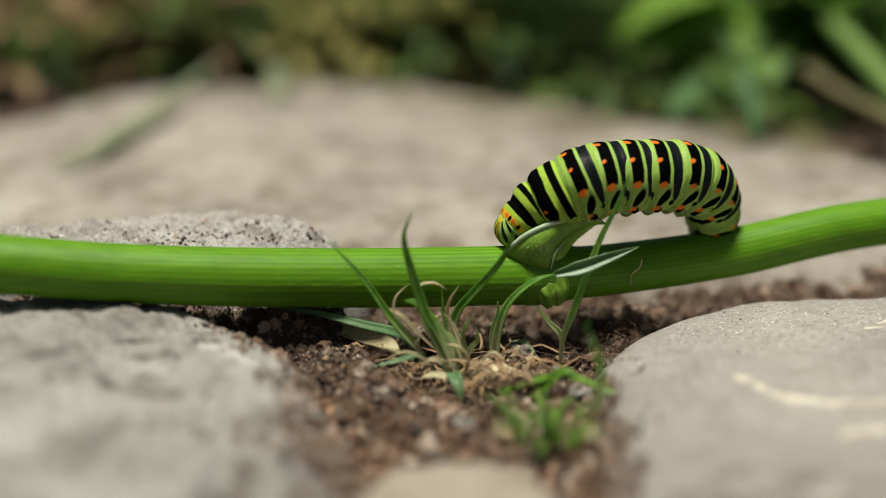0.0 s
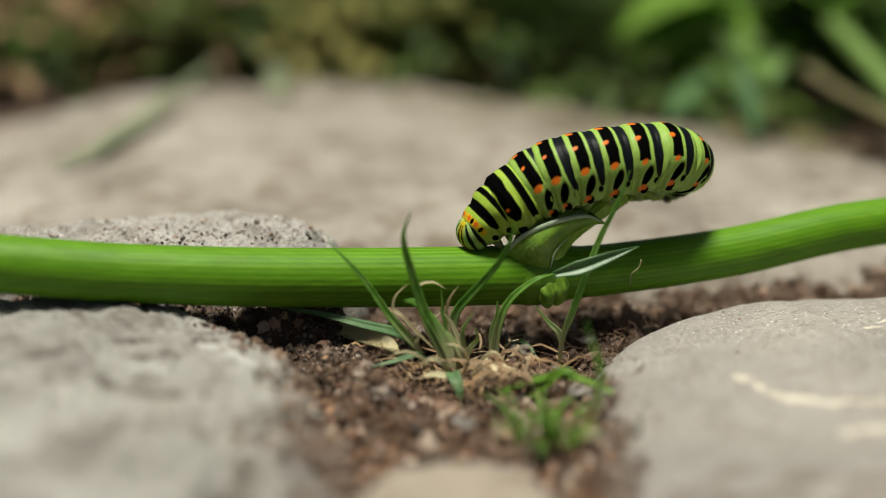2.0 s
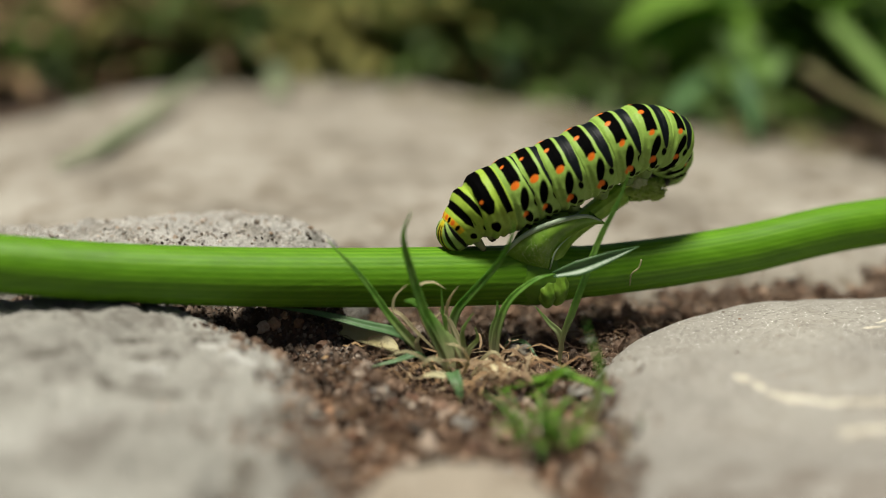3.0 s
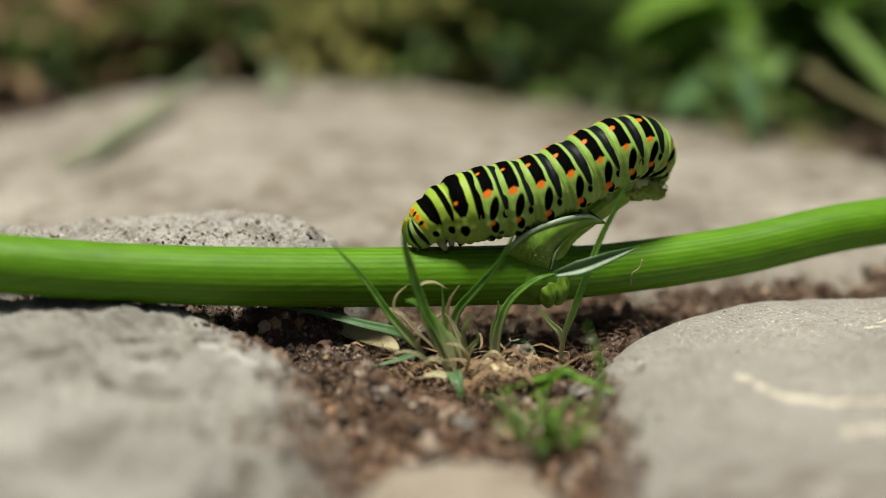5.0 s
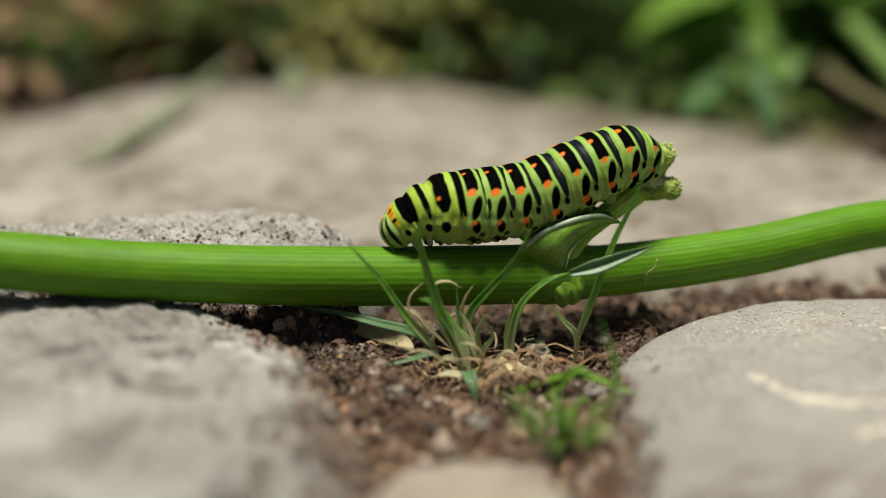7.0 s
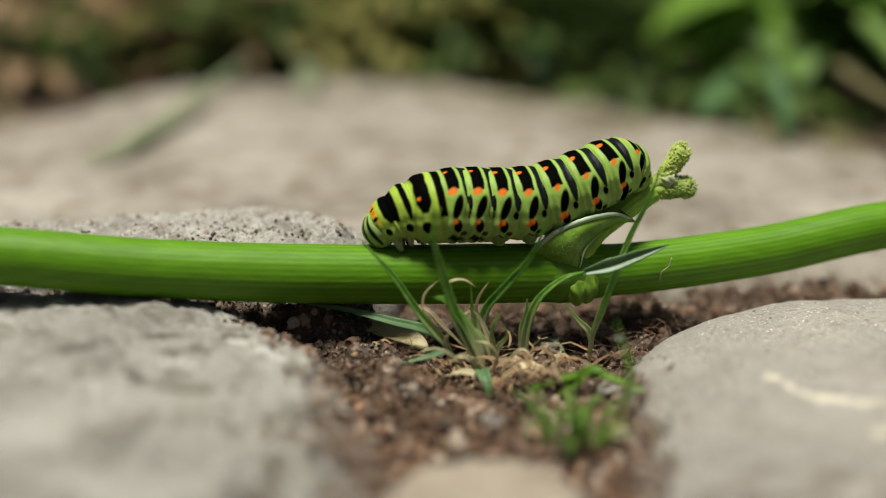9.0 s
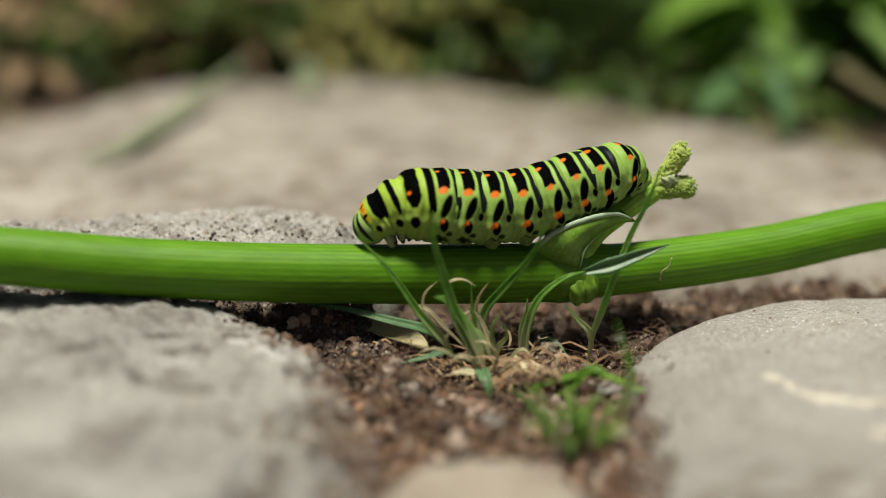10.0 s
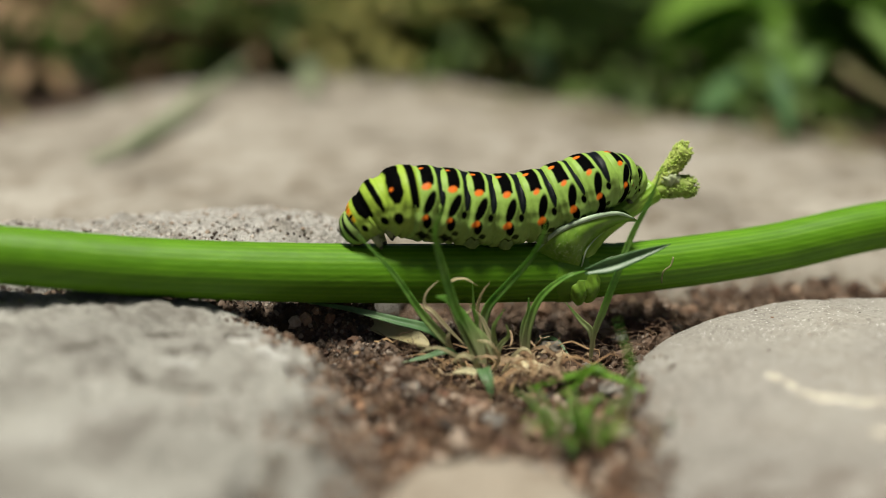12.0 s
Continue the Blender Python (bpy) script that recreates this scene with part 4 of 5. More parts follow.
build_herb("leafy_herb", "bright broad-leaved green herb behind the slab", 78, 216, 24, 22, 24, M_LEAF_SHADE, 20, 31)
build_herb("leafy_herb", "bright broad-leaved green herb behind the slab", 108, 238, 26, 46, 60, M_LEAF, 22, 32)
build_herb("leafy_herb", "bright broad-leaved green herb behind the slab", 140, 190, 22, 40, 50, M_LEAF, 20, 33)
# these herbs carry the shade behind the slab in their leaf colour
build_herb("shaded_herb", "low herb overhanging the slab, darkened by painted shade", 124, 156, 22, 15, 30, M_LEAF_SHADE, 13, 41)
build_herb("shaded_herb", "low herb overhanging the slab, darkened by painted shade", 150, 140, 26, 40, 70, M_LEAF_SHADE, 16, 43)
build_herb("shaded_herb", "low herb at the slab's back edge, darkened by painted shade", 44, 190, 20, 13, 60, M_LEAF_SHADE, 14, 44)
build_herb("shaded_herb", "low herb at the slab's back edge, darkened by painted shade", 8, 222, 22, 22, 50, M_LEAF_SHADE, 14, 45)
build_herb("shaded_herb", "low herb at the slab's back edge, darkened by painted shade", 72, 176, 20, 12, 50, M_LEAF_SHADE, 13, 46)


def build_canopy(x, y, z0, z1, spread, leaves, seed):
    """Unseen tall herb, added so that its leaves hang over the slab and shade it."""
    rng = random.Random(seed)
    base = Vector((x, y, soil_height(x * MM, y * MM) * 1000))
    root = thing("shade_canopy", "unseen leafy canopy added to shade the slab", "plant", base * MM, "herbs behind the slab")
    verts, faces = [], []
    for _ in range(leaves):
        a, r = rng.uniform(0, 6.3), math.sqrt(rng.random())
        p = Vector((x - spread[0] * 0.7 + spread[0] * r * math.cos(a), y - spread[1] * 0.8 + spread[1] * r * math.sin(a), rng.uniform(z0, z1)))
        way = Vector((math.cos(a), math.sin(a), rng.uniform(-0.2, 0.3))).normalized()
        v, f = leaf_data(rng, p, way, rng.uniform(18, 32), rng.uniform(9, 17), rng.uniform(0, 0.4))
        k = len(verts)
        verts += [q - base * MM for q in v]
        faces += [tuple(i + k for i in q) for q in f]
    tagged(mesh_object("foliage", verts, faces, M_LEAF, root), kind="stuff")
    for s in range(6):
        tip = (x - spread[0] * rng.uniform(0.2, 1.3), y - spread[1] * rng.uniform(0.2, 1.4), rng.uniform(z0, z1))
        v, f = tube_data([q - base * MM for q in spline([tuple(base), (x - 4, y - 3, z1 * 0.7), ((x + tip[0]) / 2, (y + tip[1]) / 2, z1), tip], 16)], [1.1 * MM] * 16, 7)
        mesh_object("stalk", v, f, M_STALK, root)


build_canopy(134, 176, 110, 180, (66, 42), 11, 61)


def build_broad_leaves():
    """A low plant with a few large leaves spread towards the light."""
    rng = random.Random(88)
    x, y = 86, 204
    z0 = soil_height(x * MM, y * MM) * 1000
    root = thing("broad_leaf_plant", "large bright green leaves of a low plant behind the slab", "plant", (x * MM, y * MM, z0 * MM), "herbs behind the slab")
    off = Vector((x, y, z0)) * MM
    for i in range(15):
        a = -math.pi * (0.04 + 0.92 * (i % 12) / 11) + rng.uniform(-0.12, 0.12)
        base = Vector((x + 5 * math.cos(a), y + 4 * math.sin(a), z0 + rng.uniform(19, 38)))
        way = Vector((math.cos(a), math.sin(a) * 0.7, rng.uniform(-0.4, 0.05))).normalized()
        v, f = leaf_data(rng, base, way, rng.uniform(26, 37), rng.uniform(24, 33), rng.uniform(0.1, 0.35))
        mesh_object("leaf", [q - off for q in v], f, M_LEAF_SUNLIT, root)
        v, f = tube_data([q - off for q in spline([(x, y, z0 - 1), ((x + base.x) / 2, (y + base.y) / 2, (z0 + base.z) / 2 + 3), tuple(base + way * 2)], 7)], [0.9 * MM] * 7, 6)
        mesh_object("leaf_stalk", v, f, M_STALK, root)


build_broad_leaves()
build_herb("olive_herb", "olive and brown withering herb behind the slab", 6, 244, 16, 20, 40, M_LEAF_OLIVE, 14, 51)
build_herb("olive_herb", "olive and brown withering herb behind the slab", 22, 226, 12, 12, 30, M_LEAF_DRY, 12, 52)
build_herb("olive_herb", "olive and brown withering herb behind the slab", -58, 246, 20, 22, 50, M_LEAF_OLIVE, 16, 53)
build_herb("leafy_herb", "green herb standing behind the slab", 26, 282, 24, 46, 60, M_LEAF, 18, 54)
herb_rng = random.Random(77)
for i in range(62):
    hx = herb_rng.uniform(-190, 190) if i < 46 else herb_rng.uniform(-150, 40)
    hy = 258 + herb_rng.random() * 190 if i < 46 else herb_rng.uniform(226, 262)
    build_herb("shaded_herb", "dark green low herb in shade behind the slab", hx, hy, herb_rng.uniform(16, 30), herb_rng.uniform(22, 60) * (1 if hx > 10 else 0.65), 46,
               herb_rng.choice((M_LEAF_SHADE, M_LEAF_SHADE, M_LEAF_SHADE, M_LEAF if hx > 75 else M_LEAF_SHADE) if hx > 10 else (M_LEAF_OLIVE, M_LEAF_DRY, M_LEAF_OLIVE, M_LEAF_SHADE)), herb_rng.uniform(12, 22), 100 + i)


def build_litter():
    rng = random.Random(15)
    verts, faces = [], []
    while len(faces) < 460 * 70:
        x, y = rng.uniform(-200, 160), rng.uniform(95, 300)
        z = height(x, y)
        if z > -3 or (x < -110 and y < 150):
            continue
        a = rng.uniform(0, 6.3)
        if rng.random() < 0.5:
            v, f = leaf_data(rng, Vector((x, y, z + rng.uniform(0.5, 6))), Vector((math.cos(a), math.sin(a), rng.uniform(0, 0.5))).normalized(), rng.uniform(6, 16), rng.uniform(3, 8), 0.2)
        else:
            way = Vector((math.cos(a), math.sin(a), rng.uniform(0.1, 0.7))) * rng.uniform(6, 14)
            p = Vector((x, y, z))
            v, f = blade_data([tuple(p), tuple(p + way * 0.6), tuple(p + way * 1.1 + Vector((0, 0, -1))), tuple(p + way * 1.5 + Vector((0, 0, -4)))], rng.uniform(1.2, 2.6), (0, -0.6, 1), 0.2, 10)
        k = len(verts)
        verts += v
        faces += [tuple(i + k for i in q) for q in f]
    tagged(mesh_object("leaf_litter", verts, faces, M_LITTER), "brown dead leaf and grass litter behind the slab", "litter", kind="stuff")


build_litter()


# ---- the caterpillar: rigid rings that slide over one another ----
GREEN, LIME, PALE = np.array((0.252, 0.396, 0.074)), np.array((0.34, 0.459, 0.022)), np.array((0.281, 0.392, 0.148))
BLACK, SLATE, ORANGE, YELLOW = np.array((0.002, 0.002, 0.002)), np.array((0.004, 0.006, 0.007)), np.array((0.66, 0.145, 0.010)), np.array((0.629, 0.385, 0.015))


def soft(d, w=0.09):
    """1 inside (d < 0), 0 outside, with a soft border (millimetres)."""
    return np.clip(0.5 - d / (2 * w), 0, 1)


def paint(col, mask, tone):
    return col * (1 - mask[:, None]) + np.asarray(tone) * mask[:, None]


def ring_paint(x, psi, r, kind, half):
    """Skin colours of a ring: x along the body, psi degrees from the back's midline, r radius; millimetres."""
    w = 0.07 * np.sin(psi * 0.09 + x * 0.8 + r * 7) + 0.04 * np.sin(psi * 0.21 + 2 + r * 13)
    ap = np.abs(psi)
    arc = r * np.radians(1)
    gloss = np.zeros(len(x))
    col = np.tile(GREEN if kind == "abdomen" or kind == "fore abdomen" else LIME * 0.5 + GREEN * 0.5, (len(x), 1))
    col = paint(col, np.clip((ap - 80) / 60, 0, 1) * 0.45, PALE)
    if kind in ("abdomen", "fore abdomen"):
        # main band: blocks that orange dots part
        hw = ((0.98 if r > 5 else 0.80) + w * 0.6) * np.clip((84 - ap) / 26, 0.7, 1)
        band = np.maximum(np.abs(x + 0.1) - hw, (ap - 57) * arc)
        col = paint(col, soft(band), BLACK)
        slant = 0.25 - 0.030 * (ap - 85)
        oval = np.sqrt(((x - slant) / 0.74) ** 2 + ((ap - 85) * arc / 2.0) ** 2) - 1
        col = paint(col, soft(oval * 0.7), BLACK)
        low = np.sqrt(((x - 0.05) / 0.68) ** 2 + ((ap - 114) * arc / 1.15) ** 2) - 1
        col = paint(col, soft(low * 0.7), BLACK)
        for at, sx, rad in ((19, -0.72, 0.40), (60, -0.30, 0.46), (107, -0.35, 0.46)):
            dot = np.sqrt(((x - sx) / 1.3) ** 2 + ((ap - at) * arc + 0.25 * (x - sx)) ** 2) - rad + w * 1.6
            col = paint(col, soft(dot, 0.12), ORANGE)
        # dark fold behind the band; the skin that a bend draws out beyond it is green again
        wide = (1.3 if r > 5.8 else (1.2 if r > 5.2 else 0.85)) * np.sqrt(np.clip((92 - ap) / 40, 0, 1))
        fold = np.maximum(half - 0.62 * wide - x, x - half - 0.68 * wide) + w * 0.4
        fold = np.where(ap > 91, 1.0, fold)
        col = paint(col, soft(fold), SLATE)
        gloss = gloss + 0.09 * soft(fold)
        smudge = np.sqrt(((x - 0.3) / 1.1) ** 2 + ((ap - 150) * arc / 0.8) ** 2) - 1 + w * 2
        col = paint(col, soft(smudge * 0.6, 0.3) * 0.85, BLACK * 3)
        for at, sx, wide, tall in ((131, 1.1, 0.6, 0.55), (142, -0.3, 1.0, 0.7)):
            fleck = np.sqrt(((x - sx) / wide) ** 2 + ((ap - at) * arc / tall) ** 2) - 1 + w * 2
            col = paint(col, soft(fleck * 0.5) * 0.9, BLACK)
        if r < 5.5:
            heel = np.sqrt(((x - 0.1) / 0.75) ** 2 + ((ap - 128) * arc / 1.5) ** 2) - 1 + w
            col = paint(col, soft(heel * 0.7), BLACK)
        spot = np.sqrt(((x - half + 0.25) / 0.42) ** 2 + ((ap - 98) * arc / 0.75) ** 2) - 1
        col = paint(col, soft(spot * 0.5), BLACK)
    elif kind == "third":
        band = np.maximum(np.abs(x - 0.15) - 1.1 * np.clip((104 - ap) / 34, 0.4, 1) - w, (ap - 88) * arc)
        col = paint(col, soft(band), BLACK)
        dot = np.sqrt((x + 0.5) ** 2 + ((ap - 62) * arc) ** 2) - 0.30
        col = paint(col, soft(dot), ORANGE)
        fold = np.maximum(np.maximum(half - 0.45 * np.clip((120 - ap) / 40, 0.3, 1) - x, x - half - 0.85), (ap - 98) * arc)
        col = paint(col, soft(fold), BLACK)
        spot = np.sqrt(((x - 0.2) / 0.75) ** 2 + ((ap - 112) * arc / 0.95) ** 2) - 1
        col = paint(col, soft(spot * 0.7), BLACK)
    elif kind == "second":
        front = np.maximum(x + half - 0.25 * np.clip((110 - ap) / 40, 0.3, 1), (ap - 95) * arc)
        col = paint(col, soft(front), BLACK)
        band = np.maximum(np.abs(x - 0.75) - 0.5 * np.clip((115 - ap) / 40, 0.3, 1) - w * 0.4, (ap - 95) * arc)
        col = paint(col, soft(band), BLACK)
        spot = np.sqrt(((x - 0.1) / 0.55) ** 2 + ((ap - 112) * arc / 0.7) ** 2) - 1
        col = paint(col, soft(spot * 0.6), BLACK)
    elif kind == "first":
        band = np.maximum(0.42 + w * 0.4 + np.clip((ap - 70) / 40, 0, 1) - x, (ap - 92) * arc)
        col = paint(col, soft(band), BLACK)
        collar = np.maximum(np.abs(x + 0.85) - 0.5, (ap - 80) * arc)
        col = paint(col, soft(collar), YELLOW)
        for at in (14, 42):
            dot = np.sqrt((x + 0.85) ** 2 + ((ap - at) * arc) ** 2) - 0.42
            col = paint(col, soft(dot), ORANGE)
        for at in (28, 62):
            dot = np.sqrt(((x + 0.9) / 0.5) ** 2 + ((ap - at) * arc / 0.35) ** 2) - 1
            col = paint(col, soft(dot * 0.4), BLACK)
        spot = np.sqrt((x / 0.5) ** 2 + ((ap - 108) * arc / 0.6) ** 2) - 1
        col = paint(col, soft(spot * 0.5), BLACK)
    elif kind == "tail":
        band = np.maximum(np.abs(x + 0.3) - 0.5, np.abs(ap - 45) * arc - 0.9)
        col = paint(col, soft(band), BLACK)
        low = np.sqrt(((x - 0.1) / 0.6) ** 2 + ((ap - 100) * arc / 1.0) ** 2) - 1
        col = paint(col, soft(low * 0.5), BLACK)
        dot = np.sqrt(x ** 2 + ((ap - 74) * arc) ** 2) - 0.3
        col = paint(col, soft(dot), ORANGE)
    gloss = gloss + 0.14 * np.clip(col.mean(axis=1) / 0.2, 0, 1)
    return np.hstack([col, gloss[:, None]])


def give_pigment(ob, col):
    """Colour, and in the fourth channel the gloss."""
    attr = ob.data.attributes.new("pigment", "FLOAT_COLOR", "POINT")
    attr.data.foreach_set("color", col.ravel())


def build_ring(name, kind, r, half, over, parent, front=1.0, back=1.0, fore=None):
    """One body ring, head towards -x. front, back: relative radius at its two ends."""
    nx, na = 64, 200
    fore = fore or half
    xs = np.linspace(-fore - over, half + over, nx)
    verts, px, pp = [], [], []
    for x in xs:
        u = x / (half if x > 0 else fore)
        prof = np.interp(u, [-1, 0, 1], [front, 1, back]) * (1 - 0.05 * min(1, abs(u)) ** 3)
        e = max(0, x - half, -x - fore) / over
        # each ring laps over the one behind it
        lap = min(0.9, over * 0.5)
        if x > 0:
            prof *= 1 - 0.13 * max(0, (x - half - lap) / (over - lap)) ** 1.3
        else:
            prof *= 1 - (0.085 if "abdomen" in kind else 0.025) * min(1, max(0, -x - fore + 0.35) / 0.9) - 0.12 * e ** 1.5
        if e > 0.97:
            prof *= 0.9
        for j in range(na):
            psi = -math.pi + 2 * math.pi * j / na
            side = 1 + 0.02 * math.cos(2 * psi) - 0.05 * (0.5 - 0.5 * math.cos(psi)) ** 4
            crease = 0.012 * math.sin(x * 5.5 + 1) * min(1, abs(psi) / 1.5) ** 2 + 0.010 * math.sin(psi * 5 + x)
            deg = abs(math.degrees(psi))
            ridge = 0.05 * math.exp(-((deg - 116) / 11) ** 2) * math.cos(u * 1.7) - 0.03 * math.exp(-((deg - 100) / 8) ** 2) * abs(u) + 0.02 * min(1, deg / 90) ** 3 * math.sin(x * 4.2 + deg * 0.05) + 0.012 * noise.noise(Vector((x * 0.9, deg * 0.06, r)))
            rr = r * (prof * side + (crease + ridge) * (1 - e))
            verts.append((x * MM, rr * math.sin(psi) * MM, rr * math.cos(psi) * MM))
            px.append(x)
            pp.append(math.degrees(psi))
    faces = grid_faces(nx, na)
    faces += [tuple(range(na))[::-1], tuple((nx - 1) * na + j for j in range(na))]
    ob = mesh_object(name, verts, faces, M_SKIN, parent)
    give_pigment(ob, ring_paint(np.array(px), np.array(pp), r, kind, half))
    return ob


def build_legs(ring, name, r, drop, length, width, spread, mat, tip):
    for s in (-1, 1):
        path = spline([(0, s * r * spread * 0.7, -r * drop), (-0.1, s * r * spread, -r * drop - length * 0.5), (-0.25, s * r * spread * 0.9, -r * drop - length)], 9)
        v, f = tube_data(path, [width * MM * k for k in (1, 1, 0.95, 0.88, 0.8, 0.72, 0.66, 0.66, 0.5)], 14, side=Vector((0, 1, 0.01)))
        leg = mesh_object(name, v, f, mat, ring)
        v, f = tube_data([path[-1] + Vector((0, 0, 0.15 * MM)), path[-1], path[-1] + Vector((-0.1, 0, -tip)) * MM], [width * 0.55 * MM, width * 0.6 * MM, width * 0.25 * MM], 10, side=Vector((0, 1, 0.01)))
        mesh_object("foot", v, f, M_DARKLEG, leg)


def build_head(parent):
    n, m = 90, 60
    verts, cols = [], []
    for i in range(n):
        th = math.pi * i / (n - 1)
        for j in range(m):
            a = -math.pi + 2 * math.pi * j / m
            d = Vector((-math.cos(th), math.sin(th) * math.sin(a), math.sin(th) * math.cos(a)))
            s = 1 - 0.06 * math.exp(-(d.y / 0.12) ** 2) * max(0, d.z)
            verts.append(Vector((d.x * 2.7, d.y * 2.95, d.z * 3.05)) * MM * s)
            cols.append(d)
    d = np.array([tuple(q) for q in cols])
    ay = np.abs(d[:, 1])
    col = np.tile(GREEN * 0.5 + PALE * 0.5, (len(d), 1))
    col = paint(col, soft(ay - 0.30 + 0.12 * d[:, 2], 0.03) * (d[:, 0] < 0), YELLOW * np.array((0.7, 0.9, 1)))
    az = np.degrees(np.arctan2(ay, -d[:, 0]))
    for at, w in ((9, 4.5), (40, 8), (74, 9), (112, 10)):
        line = (np.abs(az - at * (1 - 0.25 * d[:, 2])) - w * (1 - 0.5 * np.abs(d[:, 2] - 0.1))) * 0.05
        col = paint(col, soft(line, 0.05) * ((d[:, 2] > -0.68) & (d[:, 2] < 0.9)), BLACK)
    mouth = np.sqrt((d[:, 2] + 0.85) ** 2 + d[:, 1] ** 2) - 0.35
    col = paint(col, soft(mouth, 0.05) * (d[:, 0] < 0.2), BLACK)
    faces = grid_faces(n, m)
    ob = mesh_object("head", verts, faces, M_SKIN, parent, label="round green head with black stripes")
    give_pigment(ob, np.hstack([col, np.full((len(col), 1), 0.12)]))
    for s in (-1, 1):
        v, f = tube_data(spline([(-1.6, s * 0.8, -2.2), (-2.0, s * 0.7, -2.8), (-2.0, s * 0.4, -3.3)], 6), [0.35 * MM, 0.35 * MM, 0.3 * MM, 0.26 * MM, 0.2 * MM, 0.1 * MM], 8)
        mesh_object("mouthpart", v, f, M_CLAW, ob)
    return ob


def build_caterpillar():
    root = thing("caterpillar", "plump green caterpillar with black bands and orange dots on the stem", "caterpillar")
    rings = [build_head(root)]
    rings.append(build_ring("thorax_ring", "first", 3.7, 1.1, 0.6, root, 0.93, 1.06))
    rings.append(build_ring("thorax_ring", "second", 4.4, 1.1, 0.9, root, 0.90, 1.08))
    rings.append(build_ring("thorax_ring", "third", 5.5, 2.7, 1.7, root, 0.86, 1.08, 1.25))
    for r in rings[1:]:
        build_legs(r, "leg", 3.4, 0.84, 2.0, 0.75, 0.5, M_CLAW, 0.5)
    radii = (6.0, 6.0, 5.9, 5.85, 5.75, 5.6, 5.3, 4.5, 3.55)
    for i, r in enumerate(radii):
        nxt = radii[i + 1] if i < 8 else 2.7
        prv = radii[i - 1] if i else 5.35
        ring = build_ring("abdomen_ring", "abdomen" if i else "fore abdomen", r, 2.2 if i < 7 else 1.6, 1.9, root, (0.5 + 0.5 * prv / r), (0.5 + 0.5 * nxt / r))
        if 2 <= i <= 5:
            build_legs(ring, "proleg", r, 0.68, 1.55, 1.75, 0.42, M_PROLEG, 0.3)
        rings.append(ring)
    end = build_ring("anal_ring", "tail", 2.7, 1.1, 1.0, root, 1.1, 0.7)
    build_legs(end, "proleg", 2.6, 0.5, 1.7, 1.2, 0.5, M_PROLEG, 0.4)
    rings.append(end)
    return rings


SEGMENTS = build_caterpillar()


def crawl(ring, *rows):
    walk(ring, [(t, pose(x * MM, y * MM, z * MM, rx, ry, rz)) for t, x, y, z, rx, ry, rz in rows])


def motions():
    # seconds, then x, y, z in millimetres, then the turns in degrees
    crawl(SEGMENTS[0],
          (0, 10.86, 2.21, 11.96, 5.4, -26.7, 25.0), (0.5, 9.95, 1.99, 11.70, 5.8, -27.2, 27.5), (1, 9.68, 1.92, 11.34, 4.6, -28.3, 30.0),
          (1.5, 6.67, 1.17, 11.92, 4.2, -29.1, 32.7), (2, 4.86, 0.71, 11.86, 4.2, -27.2, 35.3), (2.5, 4.32, 0.58, 11.99, 3.8, -27.4, 38.0),
          (3, 1.70, -0.07, 11.98, 0.2, -27.8, 34.0), (5, -3.88, -1.47, 12.78, -0.4, -24.5, 25.0), (5.5, -5.12, -1.78, 12.78, -1.0, -23.8, 21.5),
          (6, -5.83, -1.96, 12.59, -1.6, -25.0, 18.0), (6.5, -7.55, -2.39, 12.94, -1.6, -25.2, 11.5), (7, -9.70, -2.92, 13.14, -1.6, -23.6, 5.0),
          (9, -14.63, -4.16, 13.29, -1.6, -23.5, 0.0), (9.5, -15.71, -4.43, 13.64, -1.7, -23.7, -1.3), (10, -16.09, -4.52, 13.89, -1.8, -24.3, -2.7),
          (10.5, -16.61, -4.65, 13.75, -1.9, -23.9, -4.0), (11, -17.22, -4.80, 13.74, -2.0, -24.8, -5.3),
          (11.5, -18.08, -5.02, 13.89, -2.1, -25.2, -6.7), (12, -18.34, -5.08, 13.87, -2.2, -25.8, -8.0))
    crawl(SEGMENTS[1],
          (0, 12.22, 2.55, 13.09, 13.5, -39.9, 12.5), (0.5, 11.31, 2.33, 12.82, 14.5, -41.3, 13.8), (1, 11.04, 2.26, 12.47, 11.5, -44.2, 15.0),
          (1.5, 8.02, 1.51, 13.04, 10.5, -46.3, 16.3), (2, 6.21, 1.05, 12.98, 10.5, -41.1, 17.7), (2.5, 5.66, 0.92, 13.11, 9.5, -41.7, 19.0),
          (3, 3.05, 0.26, 13.10, 0.5, -42.9, 17.0), (5, -2.54, -1.13, 13.89, -1.0, -34.1, 12.5), (5.5, -3.78, -1.45, 13.89, -2.5, -32.1, 10.8),
          (6, -4.49, -1.62, 13.70, -4.0, -35.3, 9.0), (6.5, -6.21, -2.05, 14.05, -4.0, -35.9, 5.8), (7, -8.37, -2.59, 14.24, -4.0, -31.7, 2.5),
          (9, -13.31, -3.83, 14.39, -4.0, -31.4, 0.0), (9.5, -14.39, -4.10, 14.74, -4.2, -31.8, -0.7), (10, -14.77, -4.19, 14.99, -4.5, -33.4, -1.3),
          (10.5, -15.29, -4.32, 14.84, -4.8, -32.4, -2.0), (11, -15.90, -4.48, 14.84, -5.0, -34.7, -2.7),
          (11.5, -16.76, -4.69, 14.99, -5.2, -35.8, -3.3), (12, -17.02, -4.76, 14.96, -5.5, -37.6, -4.0))
